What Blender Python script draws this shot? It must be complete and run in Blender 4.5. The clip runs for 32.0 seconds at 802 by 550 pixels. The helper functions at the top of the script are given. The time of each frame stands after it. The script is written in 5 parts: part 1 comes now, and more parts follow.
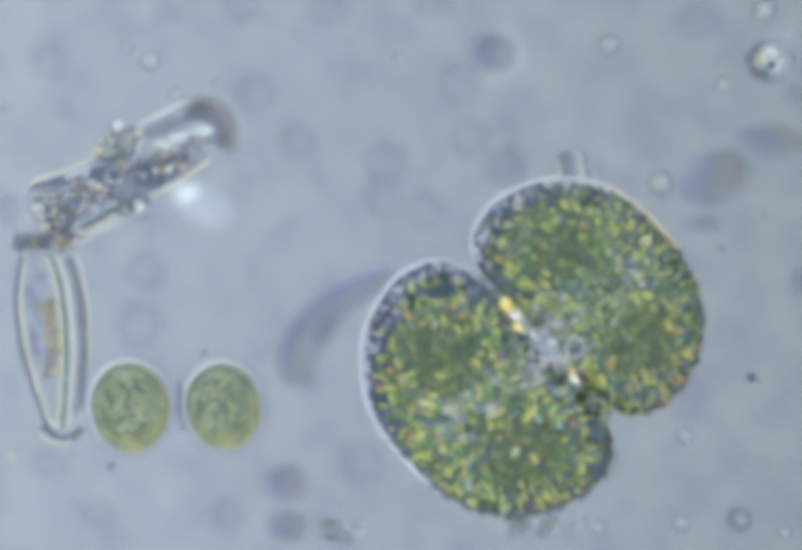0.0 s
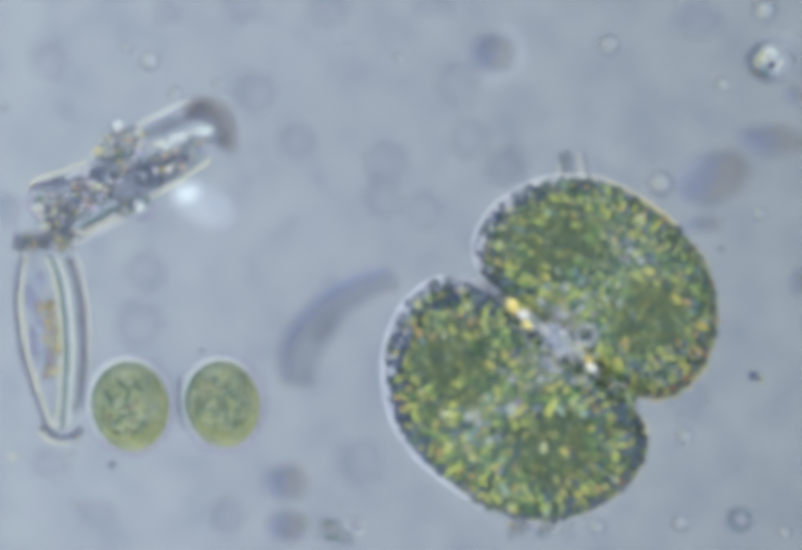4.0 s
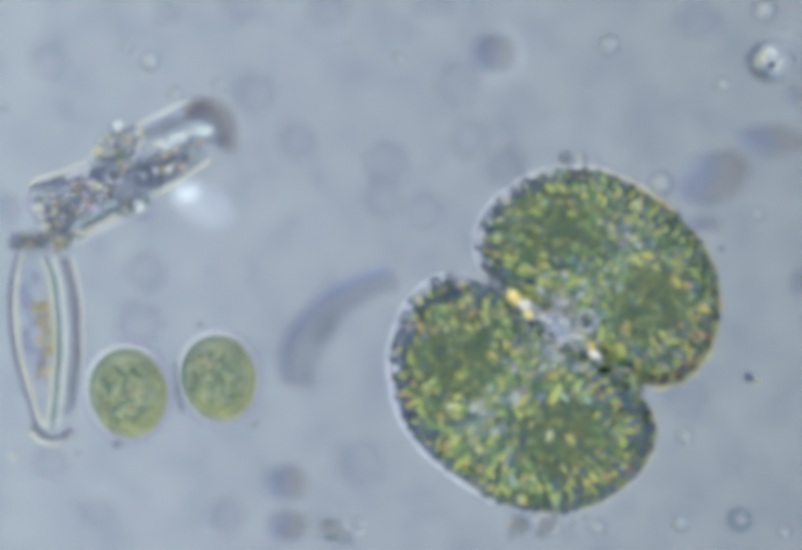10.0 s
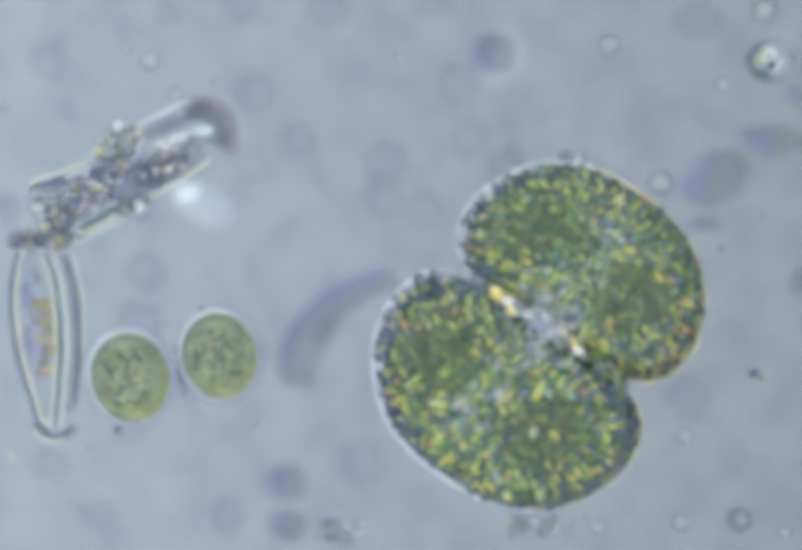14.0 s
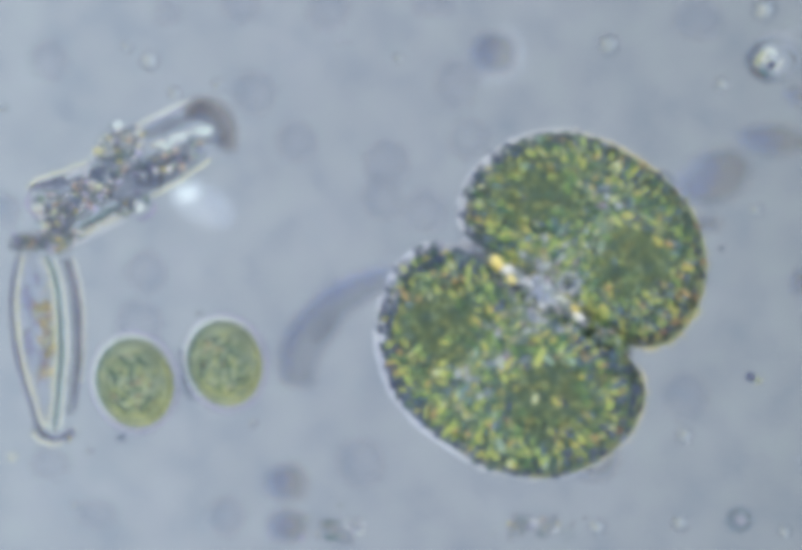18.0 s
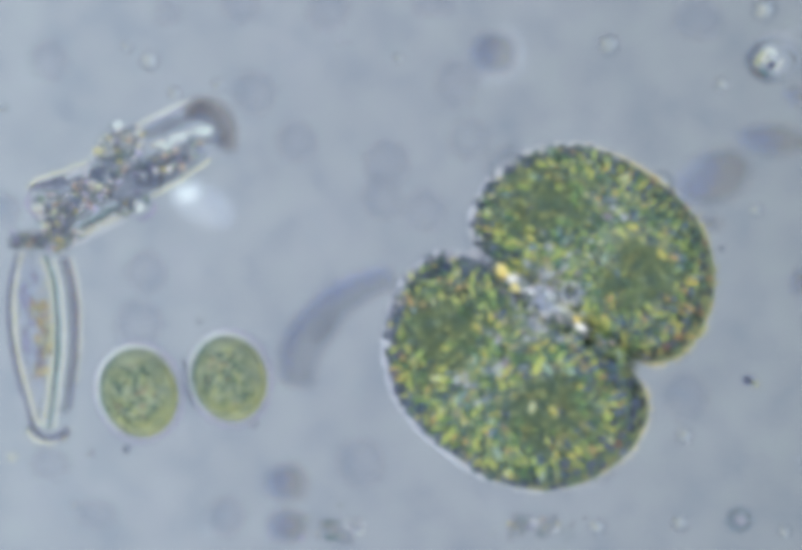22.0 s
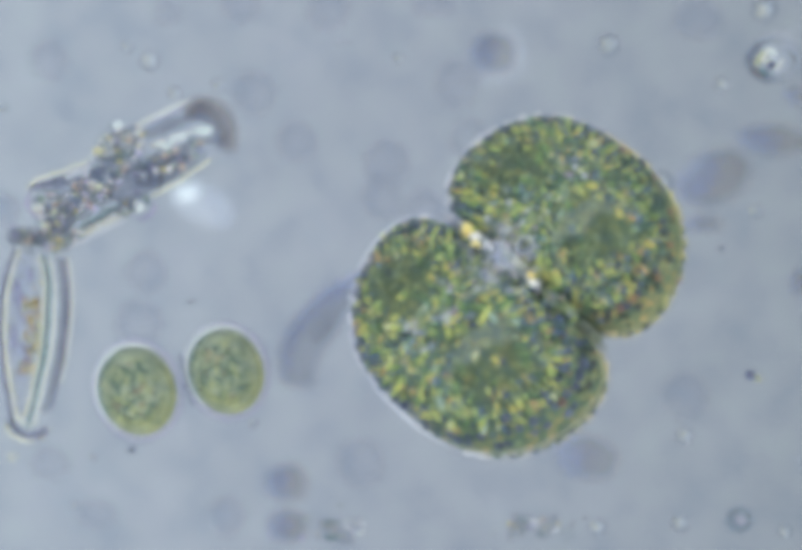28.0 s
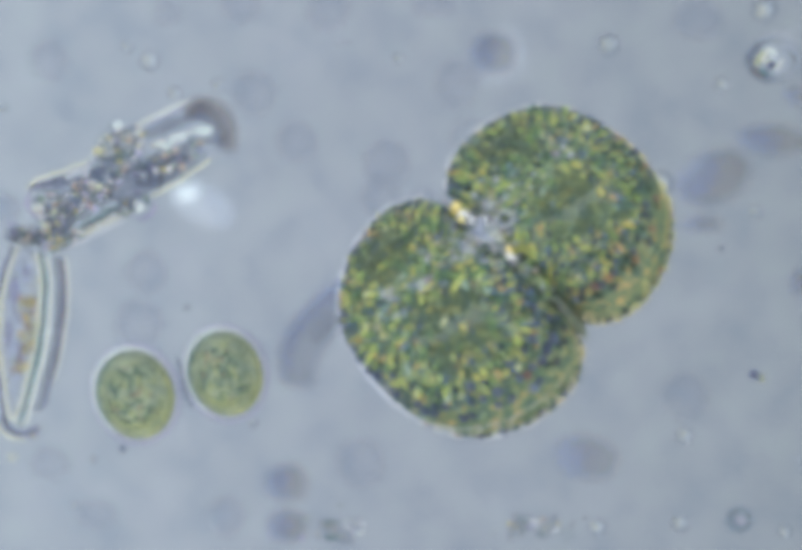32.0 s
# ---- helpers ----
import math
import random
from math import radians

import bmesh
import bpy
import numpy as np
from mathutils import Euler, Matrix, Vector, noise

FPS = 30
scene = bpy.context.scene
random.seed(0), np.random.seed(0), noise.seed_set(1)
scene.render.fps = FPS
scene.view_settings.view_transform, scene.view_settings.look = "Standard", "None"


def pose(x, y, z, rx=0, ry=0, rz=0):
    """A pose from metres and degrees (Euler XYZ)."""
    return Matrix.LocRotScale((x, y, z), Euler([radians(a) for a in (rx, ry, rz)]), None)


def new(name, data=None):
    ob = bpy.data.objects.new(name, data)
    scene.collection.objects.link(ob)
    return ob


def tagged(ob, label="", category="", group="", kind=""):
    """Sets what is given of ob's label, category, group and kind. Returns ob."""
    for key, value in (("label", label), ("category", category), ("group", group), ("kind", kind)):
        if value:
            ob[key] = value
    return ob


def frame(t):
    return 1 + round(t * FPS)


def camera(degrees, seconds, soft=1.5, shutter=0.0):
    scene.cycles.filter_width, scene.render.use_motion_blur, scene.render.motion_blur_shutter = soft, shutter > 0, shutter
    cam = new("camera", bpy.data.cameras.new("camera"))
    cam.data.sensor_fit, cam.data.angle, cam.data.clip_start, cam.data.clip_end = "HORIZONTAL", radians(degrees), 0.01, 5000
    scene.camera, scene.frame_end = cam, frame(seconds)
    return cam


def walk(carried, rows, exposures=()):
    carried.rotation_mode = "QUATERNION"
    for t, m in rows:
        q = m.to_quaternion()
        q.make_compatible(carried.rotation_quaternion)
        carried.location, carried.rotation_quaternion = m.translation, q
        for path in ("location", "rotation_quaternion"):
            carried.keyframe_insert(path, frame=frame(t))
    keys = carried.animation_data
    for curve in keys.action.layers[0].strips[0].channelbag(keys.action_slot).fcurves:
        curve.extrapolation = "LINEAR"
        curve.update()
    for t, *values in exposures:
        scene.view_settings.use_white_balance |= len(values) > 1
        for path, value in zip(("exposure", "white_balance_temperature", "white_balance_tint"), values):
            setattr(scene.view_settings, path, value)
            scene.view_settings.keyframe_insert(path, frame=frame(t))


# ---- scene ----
# One millimetre here stands for a tenth of a micrometre: the field is about 157 micrometres wide.
LENS = 20.0
FOCUS = 0.15
REACH = 0.784 / math.tan(radians(LENS / 2))
EYE_Z = FOCUS + REACH
FIELD_Z = -1.1

cam = camera(LENS, 32.0, soft=8.8)
cam.data.dof.use_dof = True
cam.data.dof.focus_distance = REACH - 0.13
cam.data.dof.aperture_fstop = 0.85
EYE = pose(0, 0, EYE_Z)
walk(cam, [(0, EYE), (32, EYE)])

# ---- light: a fill from above, added to brighten pale parts, the lamp glass below ----
world = bpy.data.worlds.new("added_fill")
world.use_nodes = True
world.node_tree.nodes["Background"].inputs["Color"].default_value = (0.93, 0.97, 1.0, 1)
world.node_tree.nodes["Background"].inputs["Strength"].default_value = 1.65
scene.world = world


# ---- small tools ----
def at(px, py, z=FOCUS):
    k = (EYE_Z - z) / REACH / 1000
    return Vector(((px - 784) * k, (538 - py) * k, z))


def size(px, z=FOCUS):
    return px * (EYE_Z - z) / REACH / 1000


def mesh_of(name, bm, smooth=True):
    me = bpy.data.meshes.new(name)
    bm.to_mesh(me)
    bm.free()
    if smooth:
        me.shade_smooth()
    return me


def part(name, bm, material, parent, label=""):
    ob = new(name, mesh_of(name, bm))
    ob.data.materials.append(material)
    ob.parent = parent
    if label:
        ob["label"] = label
    return ob


def piece(name, me, parent, m):
    ob = new(name, me)
    ob.parent = parent
    ob.matrix_local = m
    return ob


def base(name, m, label, category, group=""):
    ob = new(name)
    ob.empty_display_size = 0.05
    ob.matrix_world = m
    return tagged(ob, label, category, group)


def place(x, y, z, sx, sy, sz, rz=0.0, rx=0.0, ry=0.0):
    return Matrix.LocRotScale((x, y, z), Euler((rx, ry, rz)), (sx, sy, sz))


def ball(bm, m, rings=10, segs=16):
    return bmesh.ops.create_uvsphere(bm, u_segments=segs, v_segments=rings, radius=1, matrix=m)["verts"]


def lump(bm, m, rough=0.12, scale=1.6, rings=12, segs=20, seed=0.0):
    vs = ball(bm, Matrix.Identity(4), rings, segs)
    for v in vs:
        n = noise.noise(v.co * scale + Vector((seed, seed * 1.7, 0)))
        v.co *= 1 + rough * n * 2
    bmesh.ops.transform(bm, matrix=m, verts=vs)
    return vs


def tube(bm, pts, radius, sides=8, closed=False):
    pts = [Vector(p) for p in pts]
    n = len(pts)
    rings = []
    for i, p in enumerate(pts):
        a = pts[(i - 1) % n] if closed or i else p
        b = pts[(i + 1) % n] if closed or i < n - 1 else p
        d = (b - a).normalized()
        up = Vector((0, 0, 1)) if abs(d.z) < 0.9 else Vector((1, 0, 0))
        s = d.cross(up).normalized()
        w = s.cross(d)
        r = radius(i / (n - 1)) if callable(radius) else radius
        rings.append([bm.verts.new(p + (s * math.cos(k * math.tau / sides) + w * math.sin(k * math.tau / sides)) * r) for k in range(sides)])
    for i in range(n if closed else n - 1):
        a, b = rings[i], rings[(i + 1) % n]
        for k in range(sides):
            bm.faces.new((a[k], a[(k + 1) % sides], b[(k + 1) % sides], b[k]))
    if not closed:
        bm.faces.new(rings[0])
        bm.faces.new(rings[-1][::-1])


def spline(pts, steps=8, closed=False):
    pts = [Vector(p) for p in pts]
    n = len(pts)
    out = []
    for i in range(n if closed else n - 1):
        p = [pts[(i + k) % n] if closed else pts[min(max(i + k, 0), n - 1)] for k in (-1, 0, 1, 2)]
        for j in range(steps):
            t = j / steps
            out.append(0.5 * (2 * p[1] + (p[2] - p[0]) * t + (2 * p[0] - 5 * p[1] + 4 * p[2] - p[3]) * t * t + (3 * p[1] - p[0] - 3 * p[2] + p[3]) * t ** 3))
    if not closed:
        out.append(pts[-1])
    return out


def swarm(spots, rings=4, segs=6):
    """One mesh of many small grains, from a list of poses."""
    bm = bmesh.new()
    ball(bm, Matrix.Identity(4), rings, segs)
    bm.verts.ensure_lookup_table()
    co = np.array([v.co[:] for v in bm.verts])
    faces = [[v.index for v in f.verts] for f in bm.faces]
    bm.free()
    verts, polys = [], []
    for k, m in enumerate(spots):
        a = np.array(m)
        verts.extend((co @ a[:3, :3].T + a[:3, 3]).tolist())
        polys.extend([[i + k * len(co) for i in f] for f in faces])
    me = bpy.data.meshes.new("grains")
    me.from_pydata(verts, [], polys)
    me.shade_smooth()
    return me


# ---- materials ----
def srgb(r, g, b, gain=1.0):
    return tuple(min(0.95, gain * (c / 255 / 12.92 if c < 10 else ((c / 255 + 0.055) / 1.055) ** 2.4)) for c in (r, g, b)) + (1,)


def material(name):
    m = bpy.data.materials.new(name)
    m.use_nodes = True
    m.node_tree.nodes.clear()
    return m, m.node_tree.nodes, m.node_tree.links


def ramp_of(nodes, stops, constant=False):
    r = nodes.new("ShaderNodeValToRGB")
    r.color_ramp.interpolation = "CONSTANT" if constant else "LINEAR"
    while len(r.color_ramp.elements) < len(stops):
        r.color_ramp.elements.new(0.5)
    for e, (p, c) in zip(r.color_ramp.elements, stops):
        e.position, e.color = p, c
    return r


def flesh(name, stops, scale, rough=0.45, clear=0.0, bump=0.3, detail=4.0, cells=False, sheer=0.35):
    """Living or mineral matter: a mottled pigment, half translucent, and partly clear."""
    m, nodes, links = material(name)
    tc = nodes.new("ShaderNodeTexCoord")
    tex = nodes.new("ShaderNodeTexVoronoi" if cells else "ShaderNodeTexNoise")
    tex.inputs["Scale"].default_value = scale
    if not cells:
        tex.inputs["Detail"].default_value = detail
    links.new(tc.outputs["Object"], tex.inputs["Vector"])
    ramp = ramp_of(nodes, stops)
    links.new(tex.outputs["Color" if cells else "Fac"], ramp.inputs["Fac"])
    fine = nodes.new("ShaderNodeTexNoise")
    fine.inputs["Scale"].default_value = scale * 3.1
    links.new(tc.outputs["Object"], fine.inputs["Vector"])
    bp = nodes.new("ShaderNodeBump")
    bp.inputs["Strength"].default_value = bump
    bp.inputs["Distance"].default_value = 0.01
    links.new(fine.outputs["Fac"], bp.inputs["Height"])
    sh = nodes.new("ShaderNodeBsdfPrincipled")
    sh.inputs["Roughness"].default_value = rough
    sh.inputs["IOR"].default_value = 1.3
    links.new(ramp.outputs["Color"], sh.inputs["Base Color"])
    links.new(bp.outputs["Normal"], sh.inputs["Normal"])
    back = nodes.new("ShaderNodeBsdfTranslucent")
    links.new(ramp.outputs["Color"], back.inputs["Color"])
    mix = nodes.new("ShaderNodeMixShader")
    mix.inputs[0].default_value = sheer
    links.new(sh.outputs[0], mix.inputs[1])
    links.new(back.outputs[0], mix.inputs[2])
    last = mix
    if clear:
        see = nodes.new("ShaderNodeBsdfTransparent")
        last = nodes.new("ShaderNodeMixShader")
        last.inputs[0].default_value = clear
        links.new(mix.outputs[0], last.inputs[1])
        links.new(see.outputs[0], last.inputs[2])
    out = nodes.new("ShaderNodeOutputMaterial")
    links.new(last.outputs[0], out.inputs["Surface"])
    return m


def grain_mat(name, stops, island, rough=0.4, sheer=0.35, clear=0.0):
    """Grains of many pigments, each with a colour of its own."""
    m, nodes, links = material(name)
    if island:
        rnd = nodes.new("ShaderNodeNewGeometry").outputs["Random Per Island"]
    else:
        rnd = nodes.new("ShaderNodeObjectInfo").outputs["Random"]
    ramp = ramp_of(nodes, stops, constant=True)
    links.new(rnd, ramp.inputs["Fac"])
    tc, nz = nodes.new("ShaderNodeTexCoord"), nodes.new("ShaderNodeTexNoise")
    nz.inputs["Scale"].default_value = 3 if not island else 60
    links.new(tc.outputs["Object"], nz.inputs["Vector"])
    tone = nodes.new("ShaderNodeMixRGB")
    tone.blend_type = "MULTIPLY"
    tone.inputs[0].default_value = 0.6
    links.new(ramp.outputs["Color"], tone.inputs[1])
    grey = ramp_of(nodes, [(0.3, (0.45, 0.45, 0.45, 1)), (0.65, (1, 1, 1, 1))])
    links.new(nz.outputs["Fac"], grey.inputs["Fac"])
    links.new(grey.outputs["Color"], tone.inputs[2])
    sh = nodes.new("ShaderNodeBsdfPrincipled")
    sh.inputs["Roughness"].default_value = rough
    sh.inputs["IOR"].default_value = 1.3
    links.new(tone.outputs[0], sh.inputs["Base Color"])
    back = nodes.new("ShaderNodeBsdfTranslucent")
    links.new(tone.outputs[0], back.inputs["Color"])
    mix = nodes.new("ShaderNodeMixShader")
    mix.inputs[0].default_value = sheer
    links.new(sh.outputs[0], mix.inputs[1])
    links.new(back.outputs[0], mix.inputs[2])
    see, last = nodes.new("ShaderNodeBsdfTransparent"), nodes.new("ShaderNodeMixShader")
    last.inputs[0].default_value = clear
    links.new(mix.outputs[0], last.inputs[1])
    links.new(see.outputs[0], last.inputs[2])
    out = nodes.new("ShaderNodeOutputMaterial")
    links.new(last.outputs[0], out.inputs["Surface"])
    return m


def lamp_mat():
    """The evenly lit lamp glass: cool, a little brighter to one side, with faint dirt."""
    m, nodes, links = material("lamp_glass")
    tc, sep = nodes.new("ShaderNodeTexCoord"), nodes.new("ShaderNodeSeparateXYZ")
    links.new(tc.outputs["Object"], sep.inputs[0])
    span = nodes.new("ShaderNodeMapRange")
    span.inputs["From Min"].default_value, span.inputs["From Max"].default_value = -1.1, 1.1
    links.new(sep.outputs["X"], span.inputs["Value"])
    side = ramp_of(nodes, [(0.0, srgb(172, 187, 202)), (0.45, srgb(163, 176, 191)), (1.0, srgb(151, 164, 176))])
    links.new(span.outputs[0], side.inputs["Fac"])
    nz = nodes.new("ShaderNodeTexNoise")
    nz.inputs["Scale"].default_value, nz.inputs["Detail"].default_value = 4.5, 5
    links.new(tc.outputs["Object"], nz.inputs["Vector"])
    dirt = ramp_of(nodes, [(0.3, (0.93, 0.94, 0.95, 1)), (0.55, (1, 1, 1, 1)), (0.75, (1.05, 1.04, 1.05, 1))])
    links.new(nz.outputs["Fac"], dirt.inputs["Fac"])
    mul = nodes.new("ShaderNodeMixRGB")
    mul.blend_type = "MULTIPLY"
    mul.inputs[0].default_value = 1
    links.new(side.outputs[0], mul.inputs[1])
    links.new(dirt.outputs[0], mul.inputs[2])
    em = nodes.new("ShaderNodeEmission")
    links.new(mul.outputs[0], em.inputs["Color"])
    em.inputs["Strength"].default_value = 0.95
    out = nodes.new("ShaderNodeOutputMaterial")
    links.new(em.outputs[0], out.inputs["Surface"])
    return m


def slide_mat():
    """Clear glass under a film of faintly cloudy water."""
    m, nodes, links = material("slide_glass")
    see, gl, mix = nodes.new("ShaderNodeBsdfTransparent"), nodes.new("ShaderNodeBsdfGlossy"), nodes.new("ShaderNodeMixShader")
    tc, nz = nodes.new("ShaderNodeTexCoord"), nodes.new("ShaderNodeTexNoise")
    nz.inputs["Scale"].default_value, nz.inputs["Detail"].default_value, nz.inputs["Roughness"].default_value = 11, 6, 0.62
    links.new(tc.outputs["Object"], nz.inputs["Vector"])
    haze = ramp_of(nodes, [(0.32, (0.905, 0.92, 0.945, 1)), (0.5, (0.98, 0.972, 0.978, 1)), (0.66, (1, 1, 0.99, 1))])
    links.new(nz.outputs["Fac"], haze.inputs["Fac"])
    links.new(haze.outputs[0], see.inputs["Color"])
    gl.inputs["Roughness"].default_value = 0.1
    mix.inputs[0].default_value = 0.01
    links.new(see.outputs[0], mix.inputs[1])
    links.new(gl.outputs[0], mix.inputs[2])
    out = nodes.new("ShaderNodeOutputMaterial")
    links.new(mix.outputs[0], out.inputs["Surface"])
    return m


M_LAMP, M_SLIDE = lamp_mat(), slide_mat()
M_STAGE = flesh("black_stage", [(0.3, (0.02, 0.02, 0.022, 1)), (0.7, (0.035, 0.035, 0.038, 1))], 6, rough=0.6, sheer=0.0)
M_EDGE = flesh("grey_edge", [(0.3, srgb(84, 94, 118)), (0.7, srgb(112, 122, 142))], 12, clear=0.84)
M_GREY = flesh("grey_dust", [(0.3, srgb(110, 120, 140)), (0.7, srgb(140, 150, 165))], 5, clear=0.66)
M_FAINT = flesh("faint_dust", [(0.3, srgb(112, 122, 150)), (0.7, srgb(142, 150, 168))], 5, clear=0.79)
M_DARK = flesh("dark_dust", [(0.3, srgb(70, 78, 100)), (0.7, srgb(105, 112, 128))], 6, clear=0.62)
M_MOTE = flesh("grey_mote", [(0.3, srgb(112, 120, 138)), (0.7, srgb(138, 146, 158))], 5, clear=0.66)
M_BLUEFRINGE = flesh("blue_fringe", [(0.3, srgb(104, 126, 190)), (0.7, srgb(128, 148, 204))], 5, clear=0.8)
M_BROWNFRINGE = flesh("brown_fringe", [(0.3, srgb(138, 130, 120)), (0.7, srgb(158, 150, 136))], 5, clear=0.81)
M_WHITE = flesh("bright_white", [(0.3, srgb(225, 240, 240)), (0.7, srgb(245, 250, 250))], 8, clear=0.5)
M_GLARE = flesh("glare_white", [(0.3, srgb(232, 248, 250)), (0.7, srgb(240, 250, 252))], 8, sheer=0.0)
M_GLOWDUST = flesh("glow_white", [(0.3, srgb(206, 224, 244)), (0.7, srgb(226, 236, 250))], 6, clear=0.89, sheer=0.0)
M_DRUM = flesh("grey_violet_matter", [(0.3, srgb(86, 100, 126)), (0.5, srgb(122, 132, 152)), (0.7, srgb(166, 174, 182))], 34, clear=0.6)
M_BROWN = flesh("brown_cap", [(0.3, srgb(92, 88, 96)), (0.55, srgb(120, 112, 110)), (0.75, srgb(150, 138, 128))], 12, clear=0.7)
M_WARM = flesh("warm_bead_core", [(0.3, srgb(206, 204, 170)), (0.7, srgb(222, 222, 190))], 20, clear=0.86, sheer=0.1)
M_COOL = flesh("cool_bead_core", [(0.3, srgb(196, 216, 232)), (0.7, srgb(216, 228, 244))], 20, clear=0.86, sheer=0.1)
M_LILAC = flesh("lilac_bead_core", [(0.3, srgb(190, 180, 206)), (0.7, srgb(206, 200, 212))], 20, clear=0.8, sheer=0.1)
M_TEALRING = flesh("teal_grey_ring", [(0.3, srgb(84, 112, 128)), (0.7, srgb(112, 132, 150))], 20, clear=0.55)
M_CORE = flesh("bead_core", [(0.3, srgb(226, 226, 204)), (0.7, srgb(236, 238, 240))], 20, clear=0.84, sheer=0.1)
M_PALE = flesh("pale_wall", [(0.3, srgb(220, 226, 218)), (0.7, srgb(236, 238, 226))], 30, clear=0.55, sheer=0.1)
M_LINE = flesh("dark_wall_line", [(0.3, srgb(66, 76, 100)), (0.7, srgb(100, 108, 124))], 30, clear=0.45)
M_VIOLET = flesh("violet_wall_line", [(0.3, srgb(78, 84, 118)), (0.7, srgb(110, 112, 150))], 30, clear=0.45)
M_PINK = flesh("lilac_edge", [(0.3, srgb(160, 150, 196)), (0.7, srgb(186, 174, 210))], 24, clear=0.5)
M_LILACVIOLET = flesh("lilac_stain", [(0.3, srgb(128, 130, 182)), (0.7, srgb(160, 164, 200))], 26, clear=0.78)
M_TEALLINE = flesh("deep_teal_line", [(0.3, srgb(70, 116, 122)), (0.7, srgb(104, 142, 140))], 26, clear=0.42)
M_YELLOWLINE = flesh("yellow_wall_line", [(0.3, srgb(220, 222, 186)), (0.7, srgb(236, 234, 208))], 26, clear=0.6, sheer=0.1)
M_RUST = flesh("rust_line", [(0.3, srgb(128, 104, 112)), (0.7, srgb(164, 136, 122))], 26, clear=0.66)
M_SLATEBLUE = flesh("slate_lump", [(0.3, srgb(80, 90, 120)), (0.5, srgb(102, 112, 138)), (0.72, srgb(140, 148, 166))], 38, clear=0.72)
M_OLIVEGREY = flesh("olive_grey_body", [(0.3, srgb(96, 108, 108)), (0.5, srgb(132, 138, 132)), (0.72, srgb(170, 172, 160))], 42, clear=0.8)
M_VEIL = flesh("clear_valve", [(0.35, srgb(140, 148, 176)), (0.5, srgb(168, 176, 194)), (0.65, srgb(190, 198, 205))], 34, clear=0.76)
M_BAND = flesh("girdle_grey", [(0.3, srgb(124, 132, 148)), (0.7, srgb(152, 160, 172))], 24, clear=0.7)

SPECKS = [(0.0, srgb(98, 126, 129)), (0.2, srgb(102, 136, 119)), (0.4, srgb(100, 123, 153)), (0.5, srgb(121, 158, 122)), (0.68, srgb(159, 192, 128)), (0.84, srgb(97, 144, 133)),
          (0.93, srgb(186, 167, 140)), (0.96, srgb(159, 189, 209)), (0.985, srgb(212, 236, 223))]
GLOW = [(0.0, srgb(229, 235, 147)), (0.34, srgb(237, 229, 143)), (0.56, srgb(204, 225, 143)), (0.82, srgb(233, 197, 145)), (0.9, srgb(244, 248, 204)), (0.96, srgb(195, 225, 206))]
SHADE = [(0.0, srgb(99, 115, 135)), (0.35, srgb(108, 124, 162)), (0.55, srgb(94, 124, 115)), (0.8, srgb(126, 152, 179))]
M_SPECK = grain_mat("pigment_grains", SPECKS, False, clear=0.4)
M_SPECKS = grain_mat("pigment_grains_small", SPECKS, True, clear=0.5)
M_GLOW = grain_mat("yellow_grains", GLOW, True, clear=0.32)
M_GLOWS = grain_mat("yellow_grains_large", GLOW, False, clear=0.32)
M_SHADE = grain_mat("blue_fringe_grains", SHADE, True, clear=0.45)
# Wall granules in cool and warm sets, painting in the lens's colour fringe.
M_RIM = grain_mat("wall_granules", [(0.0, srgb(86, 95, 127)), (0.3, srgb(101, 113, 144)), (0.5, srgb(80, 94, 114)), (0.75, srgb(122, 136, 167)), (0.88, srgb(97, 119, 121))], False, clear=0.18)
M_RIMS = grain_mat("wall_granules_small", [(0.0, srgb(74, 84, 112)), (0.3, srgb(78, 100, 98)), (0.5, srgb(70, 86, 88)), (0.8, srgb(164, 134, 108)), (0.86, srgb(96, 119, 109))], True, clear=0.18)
M_RIMBLUE = grain_mat("blue_rim_granules", [(0.0, srgb(72, 84, 124)), (0.35, srgb(86, 100, 138)), (0.6, srgb(70, 88, 108)), (0.85, srgb(118, 132, 164))], True, clear=0.2)
M_RIM_WARM = grain_mat("warm_fringe_granules", [(0.0, srgb(78, 89, 103)), (0.34, srgb(169, 132, 109)), (0.44, srgb(72, 93, 87)), (0.72, srgb(184, 173, 118)), (0.8, srgb(84, 93, 120)), (0.94, srgb(146, 113, 113))], False, clear=0.25)
M_NUCLEUS = grain_mat("nucleus_grains", [(0.0, srgb(194, 204, 226)), (0.3, srgb(220, 226, 242)), (0.45, srgb(167, 179, 207)), (0.62, srgb(208, 201, 205)), (0.78, srgb(150, 167, 173))], False)
M_BRIDGE = flesh("bridge_matter", [(0.35, srgb(164, 181, 177)), (0.5, srgb(196, 205, 211)), (0.65, srgb(223, 228, 241))], 40, clear=0.2)
M_AMBER = flesh("gap_light_amber", [(0.3, srgb(250, 224, 130)), (0.6, srgb(250, 238, 170))], 26, sheer=0.1)
M_PALES = grain_mat("pale_lilac_grains", [(0.0, srgb(148, 160, 176)), (0.25, srgb(190, 190, 162)), (0.42, srgb(122, 142, 142)), (0.58, srgb(206, 212, 220)), (0.75, srgb(150, 166, 124)), (0.88, srgb(172, 162, 180))], True, clear=0.25)
M_SPARK = flesh("gap_light", [(0.3, srgb(250, 246, 228)), (0.5, srgb(250, 250, 250)), (0.7, srgb(226, 232, 250))], 26, sheer=0.1)
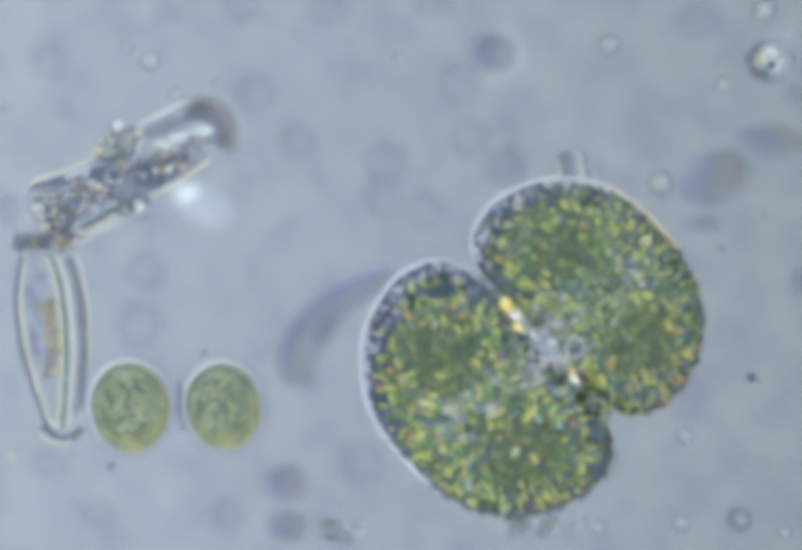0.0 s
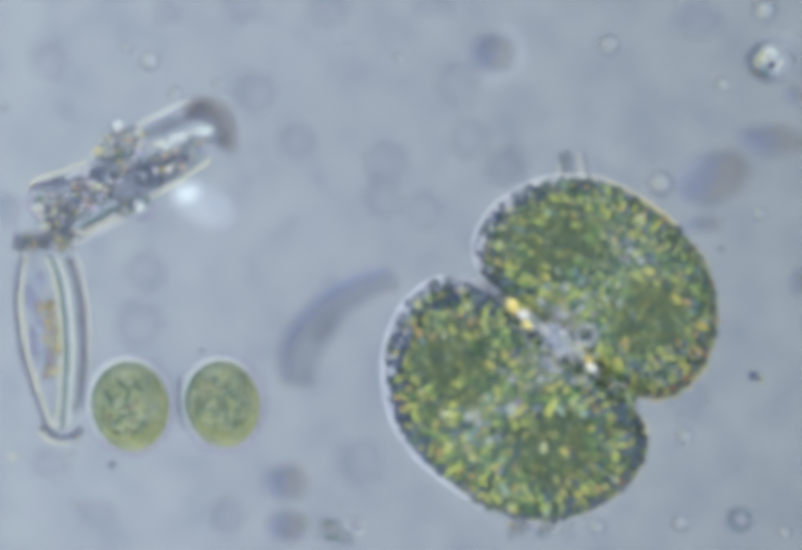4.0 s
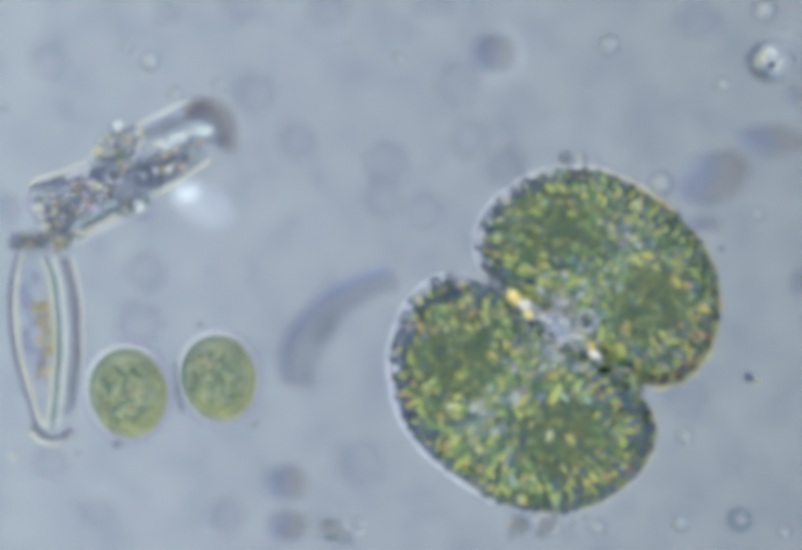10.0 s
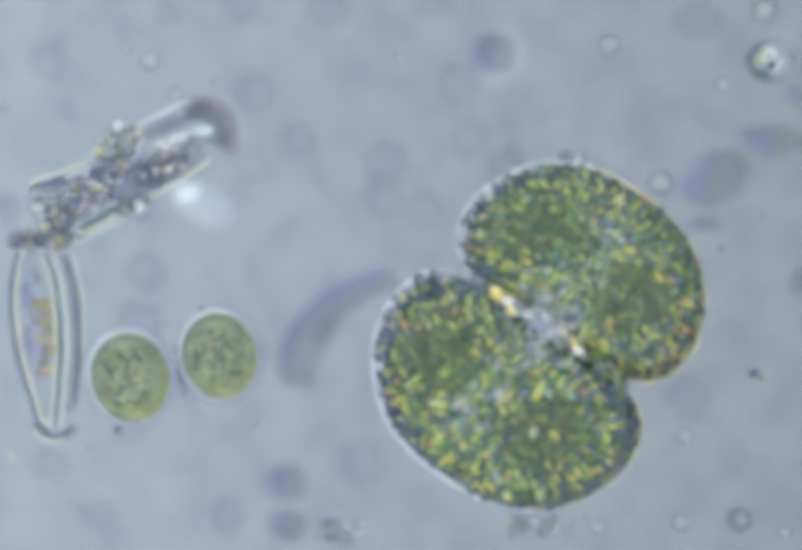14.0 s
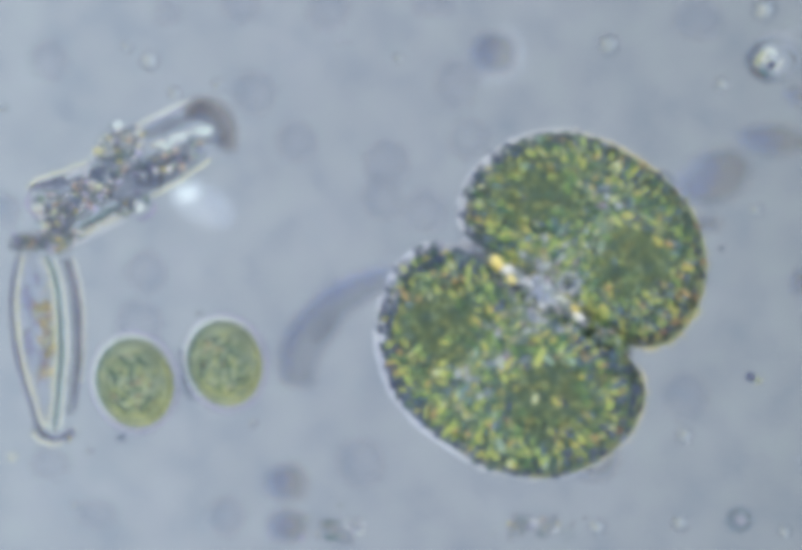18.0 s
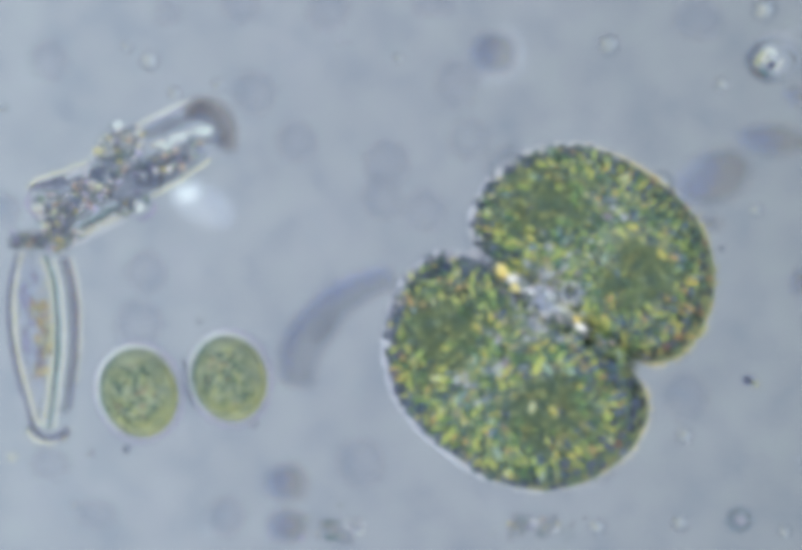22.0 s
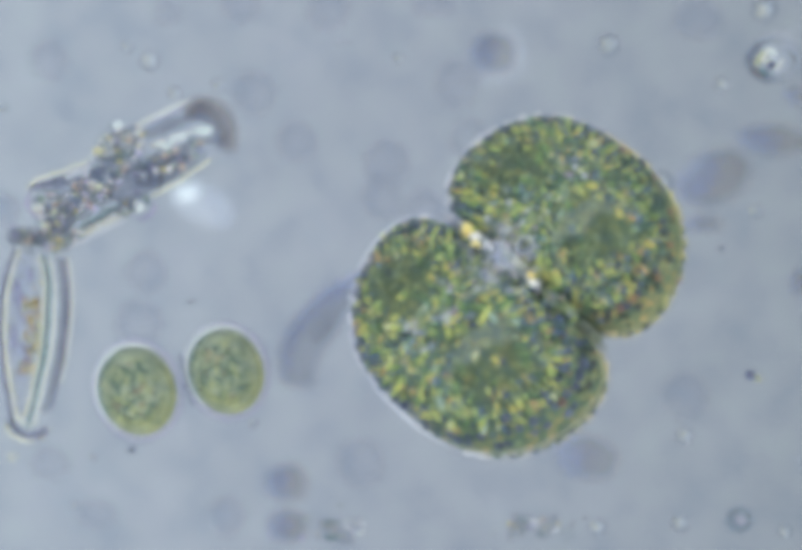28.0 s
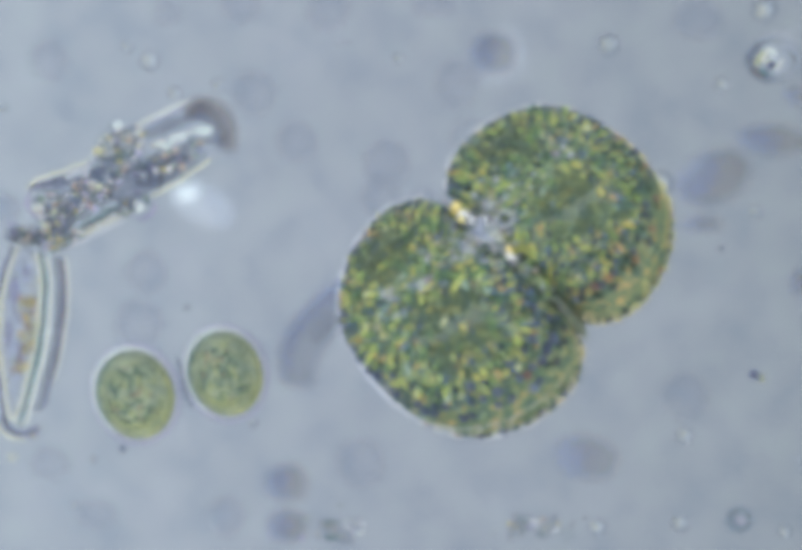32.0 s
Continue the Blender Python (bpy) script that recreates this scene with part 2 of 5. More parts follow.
M_DOT = grain_mat("dark_green_grains", [(0.0, srgb(104, 132, 122)), (0.35, srgb(116, 142, 118)), (0.55, srgb(98, 124, 126)), (0.72, srgb(190, 200, 150)), (0.93, srgb(176, 160, 140))], False, sheer=0.2, clear=0.35)
M_CRUMB = grain_mat("crumbs", [(0.0, srgb(110, 122, 148)), (0.24, srgb(126, 146, 138)), (0.36, srgb(220, 208, 144)), (0.48, srgb(100, 126, 136)), (0.6, srgb(230, 236, 236)), (0.72, srgb(170, 166, 208)), (0.84, srgb(200, 176, 156)), (0.92, srgb(118, 124, 136))], False, sheer=0.2, clear=0.3)
M_MOSAIC = grain_mat("fine_debris", [(0.0, srgb(132, 147, 174)), (0.14, srgb(165, 189, 194)), (0.26, srgb(106, 123, 154)), (0.38, srgb(244, 246, 209)), (0.46, srgb(141, 165, 154)), (0.58, srgb(200, 194, 235)), (0.68, srgb(252, 252, 252)), (0.78, srgb(114, 125, 145)), (0.88, srgb(216, 194, 180))], True, sheer=0.2, clear=0.22)
M_OIL = grain_mat("ochre_grains", [(0.0, srgb(206, 184, 124)), (0.25, srgb(196, 196, 146)), (0.5, srgb(150, 120, 112)), (0.68, srgb(140, 150, 116)), (0.85, srgb(196, 172, 140))], False, sheer=0.2, clear=0.52)
M_SLATE = flesh("slate_blue_matter", [(0.3, srgb(88, 102, 134)), (0.7, srgb(112, 126, 150))], 30, clear=0.58)
M_NAVY = flesh("navy_speck", [(0.3, srgb(66, 76, 128)), (0.7, srgb(96, 106, 146))], 30, clear=0.32)
M_TEAL = flesh("teal_shard", [(0.3, srgb(84, 112, 126)), (0.7, srgb(120, 146, 152))], 30, clear=0.3)


def semicell_mat():
    """Green plastids: two dark masses in each lobe, in a mosaic of yellow, green and blue-green threads."""
    m, nodes, links = material("green_plastids")
    tc = nodes.new("ShaderNodeTexCoord")

    def field(scale, detail, shift, twist=0.0):
        move, nz = nodes.new("ShaderNodeVectorMath"), nodes.new("ShaderNodeTexNoise")
        move.inputs[1].default_value = (shift, shift * 0.7, shift * 1.3)
        nz.inputs["Scale"].default_value, nz.inputs["Detail"].default_value, nz.inputs["Distortion"].default_value = scale, detail, twist
        links.new(tc.outputs["Object"], move.inputs[0])
        links.new(move.outputs[0], nz.inputs["Vector"])
        return nz.outputs["Fac"]

    # threads and pools
    thread = ramp_of(nodes, [(0.3, srgb(104, 122, 131)), (0.42, srgb(109, 131, 122)), (0.49, srgb(128, 150, 123)), (0.55, srgb(156, 173, 133)), (0.61, srgb(196, 206, 148)), (0.7, srgb(220, 224, 174))])
    links.new(field(64, 2.0, 0.0, 0.9), thread.inputs["Fac"])
    hue = ramp_of(nodes, [(0.34, (0.72, 0.86, 1.35, 1)), (0.46, (0.95, 1.0, 1.05, 1)), (0.56, (1.0, 1.0, 0.92, 1)), (0.67, (1.22, 0.97, 0.82, 1))])
    links.new(field(52, 1.0, 3.1), hue.inputs["Fac"])
    spot = nodes.new("ShaderNodeMixRGB")
    spot.blend_type = "MULTIPLY"
    spot.inputs[0].default_value = 0.85
    links.new(thread.outputs[0], spot.inputs[1])
    links.new(hue.outputs[0], spot.inputs[2])
    # the dark masses
    mass = ramp_of(nodes, [(0.34, srgb(68, 84, 70)), (0.48, srgb(81, 97, 77)), (0.6, srgb(102, 119, 89)), (0.7, srgb(138, 151, 110))])
    links.new(field(78, 2.5, 5.7, 0.6), mass.inputs["Fac"])
    near = None
    for c in ((-0.115, 0.148, 0.13), (0.115, 0.148, 0.13), (-0.235, 0.13, -0.05), (0.235, 0.13, -0.05)):
        d = nodes.new("ShaderNodeVectorMath")
        d.operation = "DISTANCE"
        d.inputs[1].default_value = c
        links.new(tc.outputs["Object"], d.inputs[0])
        if near is None:
            near = d.outputs["Value"]
        else:
            mn = nodes.new("ShaderNodeMath")
            mn.operation = "MINIMUM"
            links.new(near, mn.inputs[0])
            links.new(d.outputs["Value"], mn.inputs[1])
            near = mn.outputs[0]
    add = nodes.new("ShaderNodeMath")
    add.operation = "MULTIPLY_ADD"
    add.inputs[1].default_value = 0.17
    links.new(field(15, 3.0, 8.2), add.inputs[0])
    links.new(near, add.inputs[2])
    edge = nodes.new("ShaderNodeMapRange")
    edge.inputs["From Min"].default_value, edge.inputs["From Max"].default_value, edge.inputs["To Min"].default_value = 0.13, 0.215, 0.45
    links.new(add.outputs[0], edge.inputs["Value"])
    mix = nodes.new("ShaderNodeMixRGB")
    links.new(edge.outputs[0], mix.inputs[0])
    links.new(mass.outputs[0], mix.inputs[1])
    links.new(spot.outputs[0], mix.inputs[2])
    bp = nodes.new("ShaderNodeBump")
    bp.inputs["Strength"].default_value, bp.inputs["Distance"].default_value = 0.5, 0.01
    links.new(field(64, 2.0, 0.0, 0.9), bp.inputs["Height"])
    sh = nodes.new("ShaderNodeBsdfPrincipled")
    sh.inputs["Roughness"].default_value, sh.inputs["IOR"].default_value = 0.5, 1.25
    links.new(mix.outputs[0], sh.inputs["Base Color"])
    links.new(bp.outputs[0], sh.inputs["Normal"])
    back = nodes.new("ShaderNodeBsdfTranslucent")
    links.new(mix.outputs[0], back.inputs["Color"])
    ms = nodes.new("ShaderNodeMixShader")
    ms.inputs[0].default_value = 0.3
    links.new(sh.outputs[0], ms.inputs[1])
    links.new(back.outputs[0], ms.inputs[2])
    see, last = nodes.new("ShaderNodeBsdfTransparent"), nodes.new("ShaderNodeMixShader")
    last.inputs[0].default_value = 0.42
    links.new(ms.outputs[0], last.inputs[1])
    links.new(see.outputs[0], last.inputs[2])
    out = nodes.new("ShaderNodeOutputMaterial")
    links.new(last.outputs[0], out.inputs["Surface"])
    return m


def halo_mat():
    """Bright optical halo painted round the lobes: cool white on one flank, yellowish lens fringe on the other."""
    m, nodes, links = material("edge_halo")
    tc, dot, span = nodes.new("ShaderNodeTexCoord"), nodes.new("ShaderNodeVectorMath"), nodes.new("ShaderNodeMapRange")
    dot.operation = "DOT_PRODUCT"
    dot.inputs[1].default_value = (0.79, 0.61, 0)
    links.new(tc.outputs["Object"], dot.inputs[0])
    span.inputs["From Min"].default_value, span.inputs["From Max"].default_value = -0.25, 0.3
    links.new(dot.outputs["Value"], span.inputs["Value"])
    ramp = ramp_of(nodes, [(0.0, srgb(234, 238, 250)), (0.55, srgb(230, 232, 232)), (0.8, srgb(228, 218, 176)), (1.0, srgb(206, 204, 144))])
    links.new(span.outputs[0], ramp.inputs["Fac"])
    df, see, mix = nodes.new("ShaderNodeBsdfDiffuse"), nodes.new("ShaderNodeBsdfTransparent"), nodes.new("ShaderNodeMixShader")
    mix.inputs[0].default_value = 0.58
    links.new(ramp.outputs[0], df.inputs["Color"])
    links.new(df.outputs[0], mix.inputs[1])
    links.new(see.outputs[0], mix.inputs[2])
    out = nodes.new("ShaderNodeOutputMaterial")
    links.new(mix.outputs[0], out.inputs["Surface"])
    return m


M_FRINGE = halo_mat()


def rim_mat():
    """The wall's dark optical edge, painted and beaded: slate blue on one flank, teal with rusty beads on the other."""
    m, nodes, links = material("optical_rim")
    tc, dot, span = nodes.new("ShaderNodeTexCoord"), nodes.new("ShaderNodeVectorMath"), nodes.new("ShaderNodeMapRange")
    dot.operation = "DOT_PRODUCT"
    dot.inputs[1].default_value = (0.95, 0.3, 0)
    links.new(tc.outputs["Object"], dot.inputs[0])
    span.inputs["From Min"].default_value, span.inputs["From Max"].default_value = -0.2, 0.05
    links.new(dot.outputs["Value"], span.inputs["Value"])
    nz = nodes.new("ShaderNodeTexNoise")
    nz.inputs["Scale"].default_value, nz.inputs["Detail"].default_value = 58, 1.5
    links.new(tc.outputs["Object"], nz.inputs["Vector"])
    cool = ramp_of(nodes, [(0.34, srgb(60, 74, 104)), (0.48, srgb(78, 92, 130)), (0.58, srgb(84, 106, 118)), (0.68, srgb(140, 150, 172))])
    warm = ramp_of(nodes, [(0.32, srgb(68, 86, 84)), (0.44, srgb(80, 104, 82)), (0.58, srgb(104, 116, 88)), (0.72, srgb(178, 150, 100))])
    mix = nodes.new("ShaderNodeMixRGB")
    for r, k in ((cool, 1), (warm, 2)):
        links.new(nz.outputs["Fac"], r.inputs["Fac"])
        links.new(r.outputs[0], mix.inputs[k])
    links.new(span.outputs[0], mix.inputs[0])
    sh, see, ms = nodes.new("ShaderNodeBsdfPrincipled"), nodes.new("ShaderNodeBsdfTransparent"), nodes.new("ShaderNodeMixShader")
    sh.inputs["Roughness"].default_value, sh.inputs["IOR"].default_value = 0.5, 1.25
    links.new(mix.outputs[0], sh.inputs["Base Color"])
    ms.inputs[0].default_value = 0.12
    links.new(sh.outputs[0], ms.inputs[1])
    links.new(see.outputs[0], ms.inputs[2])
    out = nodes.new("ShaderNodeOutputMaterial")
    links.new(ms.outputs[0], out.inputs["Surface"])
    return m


M_DARKRIM = rim_mat()
M_MEMBRANE = flesh("thin_membrane", [(0.3, srgb(150, 160, 180)), (0.7, srgb(190, 196, 205))], 18, clear=0.8)
M_HALO = flesh("pale_halo", [(0.3, srgb(228, 234, 242)), (0.7, srgb(240, 240, 246))], 14, clear=0.64, bump=0.1, sheer=0.15)
M_GREEN = semicell_mat()
M_PLASTID = flesh("dark_plastid", [(0.32, srgb(60, 79, 56)), (0.5, srgb(78, 98, 68)), (0.68, srgb(105, 122, 82))], 46, sheer=0.2)
M_OLIVE = flesh("olive_cell", [(0.34, srgb(133, 148, 139)), (0.5, srgb(156, 168, 148)), (0.66, srgb(182, 191, 158))], 34, clear=0.18, bump=0.5)
M_RINGLINE = flesh("olive_ring", [(0.3, srgb(128, 140, 116)), (0.7, srgb(146, 156, 120))], 20, clear=0.75)
M_CRESCENT = flesh("yellow_oil", [(0.3, srgb(186, 192, 126)), (0.7, srgb(200, 203, 142))], 20, clear=0.68)
M_OLIVE_GLEAM = flesh("yellow_olive_edge", [(0.3, srgb(184, 190, 124)), (0.7, srgb(202, 202, 140))], 34, clear=0.6)
M_OLIVE_PALE = flesh("pale_olive_arc", [(0.35, srgb(160, 172, 140)), (0.65, srgb(186, 192, 146))], 40, clear=0.68)
M_OLIVE_DARK = flesh("olive_shell_edge", [(0.3, srgb(92, 112, 104)), (0.7, srgb(122, 136, 104))], 20, clear=0.45)

# ---- the setting ----
bm = bmesh.new()
bmesh.ops.create_circle(bm, cap_ends=True, radius=2.2, segments=64)
lamp = new("backdrop", mesh_of("backdrop", bm, False))
lamp.location.z = FIELD_Z
lamp.data.materials.append(M_LAMP)
tagged(lamp, "evenly glowing cool blue-grey lamp glass of the microscope", "lamp glass", kind="structure")

bm = bmesh.new()
bmesh.ops.create_cube(bm, size=1, matrix=Matrix.Diagonal((4.4, 3.0, 0.05, 1)))
bmesh.ops.bevel(bm, geom=bm.edges[:], offset=0.01, segments=2, affect="EDGES")
slide = new("ground", mesh_of("ground", bm, False))
slide.location.z = -0.025
slide.data.materials.append(M_SLIDE)
slide.visible_shadow = False
tagged(slide, "clear glass microscope slide under a film of water", "slide", kind="structure")


# Unseen black plate, added so strongly bent rays end in the dark.
def stage_plate():
    bm = bmesh.new()
    rows = []
    for r, z in ((1.75, -0.9), (1.75, -1.0), (6, -1.0), (6, -0.9)):
        rows.append([bm.verts.new((r * math.cos(a * math.tau / 64), r * math.sin(a * math.tau / 64), z)) for a in range(64)])
    for i in range(4):
        for k in range(64):
            bm.faces.new((rows[i][k], rows[i][(k + 1) % 64], rows[(i + 1) % 4][(k + 1) % 64], rows[(i + 1) % 4][k]))
    bmesh.ops.recalc_face_normals(bm, faces=bm.faces)
    ob = new("stage", mesh_of("stage", bm, False))
    ob.data.materials.append(M_STAGE)
    tagged(ob, "unseen matt black stage plate, round opening, added to block side light", "stage", kind="structure")


stage_plate()


# ---- the large green two-lobed cell ----
THICK = 0.146
LOBE = [(0, 0.322), (0.092, 0.313), (0.168, 0.278), (0.226, 0.214), (0.252, 0.14), (0.25, 0.082), (0.23, 0.041), (0.194, 0.018), (0.14, 0.006), (0.086, 0.003)]
OUTLINE = spline([(x, y, 0) for x, y in LOBE] + [(0, 0.004, 0)] + [(-x, y, 0) for x, y in LOBE[:0:-1]], 8, True)
HEART = Vector((0, 0.15, 0))


def on_lobe(s, rho, side=1, grow=0.0):
    """A point of the lobe: s runs round its outline, rho from its middle to its edge."""
    n = len(OUTLINE)
    i = int(s * n) % n
    f = s * n - int(s * n)
    o = OUTLINE[i].lerp(OUTLINE[(i + 1) % n], f)
    d = o - HEART
    p = HEART + d * rho + d.normalized() * grow * rho
    blunt = min(1.0, max(0.0, (0.07 - o.y) / 0.06)) * min(1.0, max(0.0, (0.215 - abs(o.x)) / 0.06))
    h = math.sqrt(max(0.0, 1 - rho ** (2.5 + 4 * blunt)))
    p.z = side * (THICK + grow) * h
    return p


def lobe_mesh(grow=0.0, ragged=0.004):
    bm = bmesh.new()
    n, m = 112, 18
    rows = []
    for side in (1, -1):
        for k in range(m):
            rho = math.sin((k + 1) / m * math.pi / 2) if side == 1 else math.sin((m - k - 1) / m * math.pi / 2)
            if side == -1 and k == m - 1:
                break
            row = []
            for i in range(n):
                p = on_lobe(i / n, rho, side, grow)
                p += (p - HEART).normalized() * ragged * 2 * noise.noise(p * 45)
                row.append(bm.verts.new(p))
            rows.append(row)
    for a, b in zip(rows, rows[1:]):
        for i in range(n):
            bm.faces.new((a[i], a[(i + 1) % n], b[(i + 1) % n], b[i]))
    for row, z in ((rows[0], 1), (rows[-1], -1)):
        c = bm.verts.new(HEART + Vector((0, 0, z * (THICK + grow))))
        for i in range(n):
            bm.faces.new((row[i], row[(i + 1) % n], c))
    bmesh.ops.recalc_face_normals(bm, faces=bm.faces)
    return bm


def grain_data(name, mat):
    bm = bmesh.new()
    ball(bm, Matrix.Identity(4), 4, 6)
    me = mesh_of(name, bm)
    me.materials.append(mat)
    return me


G_GLOW, G_SPECK, G_RIM, G_RIM_WARM, G_NUC, G_DOT, G_CRUMB, G_OIL = (grain_data(n, m) for n, m in (
    ("yellow_grain", M_GLOWS), ("pigment_grain", M_SPECK), ("wall_granule", M_RIM), ("warm_fringe_granule", M_RIM_WARM), ("nucleus_grain", M_NUCLEUS), ("dark_grain", M_DOT), ("crumb", M_CRUMB), ("oil_grain", M_OIL)))


def halo_fringe(rng, frames):
    """Fine clear ribbons, upright on the walls of both lobes, that draw the bright optical halo."""
    verts, polys = [], []
    for m in frames:
        turn = m.to_3x3()
        # a thin continuous fin round the rim, the inner part of the halo
        rows = []
        for i in range(181):
            s = (0.462 - 0.924 * i / 180) % 1.0
            p, q = on_lobe(s, 1.0, 1, -0.004), on_lobe(s, 1.0, 1, 0.0102 + 0.0022 * noise.noise(on_lobe(s, 1.0) * 70))
            if (m @ p).x > 0.05:
                q = p.lerp(q, 0.6)
            rows.append(len(verts))
            verts.extend([(m @ v)[:] for v in (p + Vector((0, 0, 0.0016)), q, p - Vector((0, 0, 0.0016)))])
        for a, b in zip(rows, rows[1:]):
            polys.extend([(a, a + 1, b + 1, b), (a + 1, a + 2, b + 2, b + 1)])
        for i in range(7000):
            s, side = rng.random(), rng.choice((1, -1))
            rho = math.sin(rng.uniform(0.55, 1) * math.pi / 2)
            p = on_lobe(s, rho, side)
            u, v = on_lobe(s + 0.004, rho, side) - p, on_lobe(s, max(0.01, rho - 0.01), side) - p
            d = turn @ u.cross(v)
            blunt = p.y < 0.03 and abs(p.x) < 0.19
            p = m @ p
            if d.dot(p - m @ HEART) < 0:
                d = -d
            d.normalize()
            # long over the rim, thinner up one flank and down the other
            lift = math.degrees(math.atan2(-d.z * (1 if d.x > 0 else -1), abs(d.x) + 1e-6))
            if d.x > 0.15:
                keep = 0.2 if abs(lift) < 5 else 0.1 if 0 < lift < 26 else 0.42 if 26 <= lift < 44 else 0.0
            elif d.x < -0.15:
                keep = 0.2 if abs(lift) < 6 else 0.06 if 0 < lift < 30 else 0.42 if 0 < lift < 44 else 0.0
            else:
                keep = 0.25 * (abs(d.z) < 0.16)
            if blunt or rng.random() > keep:
                continue
            a = d.cross(Vector((0.1, 0.1, 1))).normalized() * rng.uniform(0.002, 0.0035)
            b = d.cross(a).normalized() * 0.0008
            n = len(verts)
            tip = p + d * rng.uniform(0.008, 0.013) * (1.3 if d.x < -0.15 and lift > 28 else 1.0)
            verts.extend([v[:] for v in (p - d * 0.003 + a, p - d * 0.003 - a, tip - a * 0.7, tip + a * 0.7, p + b * 2, tip + b)])
            polys.extend([(n, n + 1, n + 2, n + 3), (n, n + 3, n + 5, n + 4), (n + 2, n + 1, n + 4, n + 5)])
    me = bpy.data.meshes.new("halo_fringe")
    me.from_pydata(verts, [], polys)
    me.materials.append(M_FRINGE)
    return me


def dark_rim(m):
    """The dark optical rim of a lobe, drawn as a thick beaded band from flank to flank, open at the notch side."""
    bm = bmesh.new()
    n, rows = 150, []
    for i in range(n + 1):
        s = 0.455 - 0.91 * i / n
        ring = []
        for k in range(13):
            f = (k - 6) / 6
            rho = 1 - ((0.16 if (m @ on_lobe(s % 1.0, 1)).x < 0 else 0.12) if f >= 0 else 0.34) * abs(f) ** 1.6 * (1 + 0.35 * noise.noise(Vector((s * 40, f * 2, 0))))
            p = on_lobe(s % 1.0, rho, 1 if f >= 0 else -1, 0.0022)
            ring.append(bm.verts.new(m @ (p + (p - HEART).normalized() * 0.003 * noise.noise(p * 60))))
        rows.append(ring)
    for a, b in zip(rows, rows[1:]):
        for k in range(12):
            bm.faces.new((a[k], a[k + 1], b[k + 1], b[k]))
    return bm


def green_cell():
    rng = random.Random(7)
    cell = base("algal_cell", pose(0, 0, 0), "large green two-lobed algal cell with a granular wall and deep notches", "algal cell")
    me = mesh_of("lobe", lobe_mesh())
    me.materials.append(M_GREEN)
    frames = [pose(dx, 0, 0, 0, 0, turn) @ Matrix.Diagonal((k, ky, k, 1)) for turn, k, ky, dx in ((0, 0.9975, 0.978, 0.0), (180, 1.085, 1.064, 0.0))]
    for m, flip in zip(frames, (1, -1)):
        lobe = piece("lobe", me, cell, m)

        # true on the flank whose granules carry the warm lens fringe
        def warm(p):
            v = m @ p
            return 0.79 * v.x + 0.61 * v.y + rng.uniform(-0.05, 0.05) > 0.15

        part("dark_rim", dark_rim(m), M_DARKRIM, cell, "beaded band painting the wall's dark optical rim")
        for x, y, rx, ry in ((-0.118, 0.15, 0.078, 0.066), (0.118, 0.15, 0.078, 0.066), (-0.07, 0.2, 0.05, 0.04), (0.075, 0.1, 0.05, 0.036)):
            bm = bmesh.new()
            lump(bm, place(x, y, -0.015, rx, ry, 0.062, rng.uniform(-0.4, 0.4)), 0.26, 2.2, 18, 28, x * 31 + flip)
            part("plastid", bm, M_PLASTID, lobe, "dark green plastid inside the lobe")
        # rows of granules along the wall, yellow streaks between them further in
        for n, rho, lo, hi, streak in ((70, 0.972, 0.009, 0.0125, False), (64, 0.935, 0.0095, 0.0125, False), (60, 0.875, 0.006, 0.009, True), (52, 0.86, 0.006, 0.01, False)):
            for i in range(n):
                s = (i + 0.5 * (rho < 0.96) + rng.uniform(-0.25, 0.25)) / n
                p = on_lobe(s, rho + rng.uniform(-0.012, 0.008), 1 if rho < 0.96 or i % 3 else -1)
                if p.y < 0.03 and abs(p.x) < 0.19:
                    continue
                a, g = math.atan2(p.y - HEART.y, p.x) + rng.gauss(0, 0.25), rng.uniform(lo, hi)
                if streak:
                    data = G_GLOW if rng.random() < 0.75 else G_SPECK
                    piece("pigment_grain", data, lobe, place(*p, g * rng.uniform(1.1, 2.0), g * 0.65, g * 0.6, a))
                else:
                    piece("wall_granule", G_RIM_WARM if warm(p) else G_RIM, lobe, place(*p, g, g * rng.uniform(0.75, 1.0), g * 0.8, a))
        # dark granules carry the painted optical rim over flank and underside
        under = []
        for i in range(40):
            p = on_lobe((i + rng.uniform(-0.3, 0.3)) / 40, 0.885 + rng.uniform(-0.015, 0.015), 1)
            if (m @ p).x < -0.1 and p.y > 0.03:
                g = rng.uniform(0.009, 0.013)
                under.append(place(*p, g, g * 0.85, g * 0.6, rng.uniform(0, 3)))
        for n, rho in ((64, 0.95), (60, 0.9), (56, 0.84), (52, 0.77), (48, 0.7)):
            for i in range(n):
                p = on_lobe((i + rng.uniform(-0.3, 0.3)) / n, rho + rng.uniform(-0.01, 0.01), -1)
                g = rng.uniform(0.008, 0.0125)
                under.append(place(*p, g, g * 0.85, g * 0.8, rng.uniform(0, 3)))
        # blue granules widen the painted dark rim up one flank
        blue = []
        for n, rho in ((54, 0.905), (50, 0.862), (46, 0.82)):
            for i in range(n):
                p = on_lobe((i + rng.uniform(-0.3, 0.3)) / n, rho + rng.uniform(-0.012, 0.012), 1)
                if (m @ p).x < -0.1 and p.y > 0.03 and rng.random() < (0.85 if rho > 0.84 else 0.55):
                    g = rng.uniform(0.007, 0.0105)
                    blue.append(place(*p, g, g * 0.8, g * 0.5, rng.uniform(0, 3)))
        bl = swarm(blue)
        bl.materials.append(M_RIMBLUE)
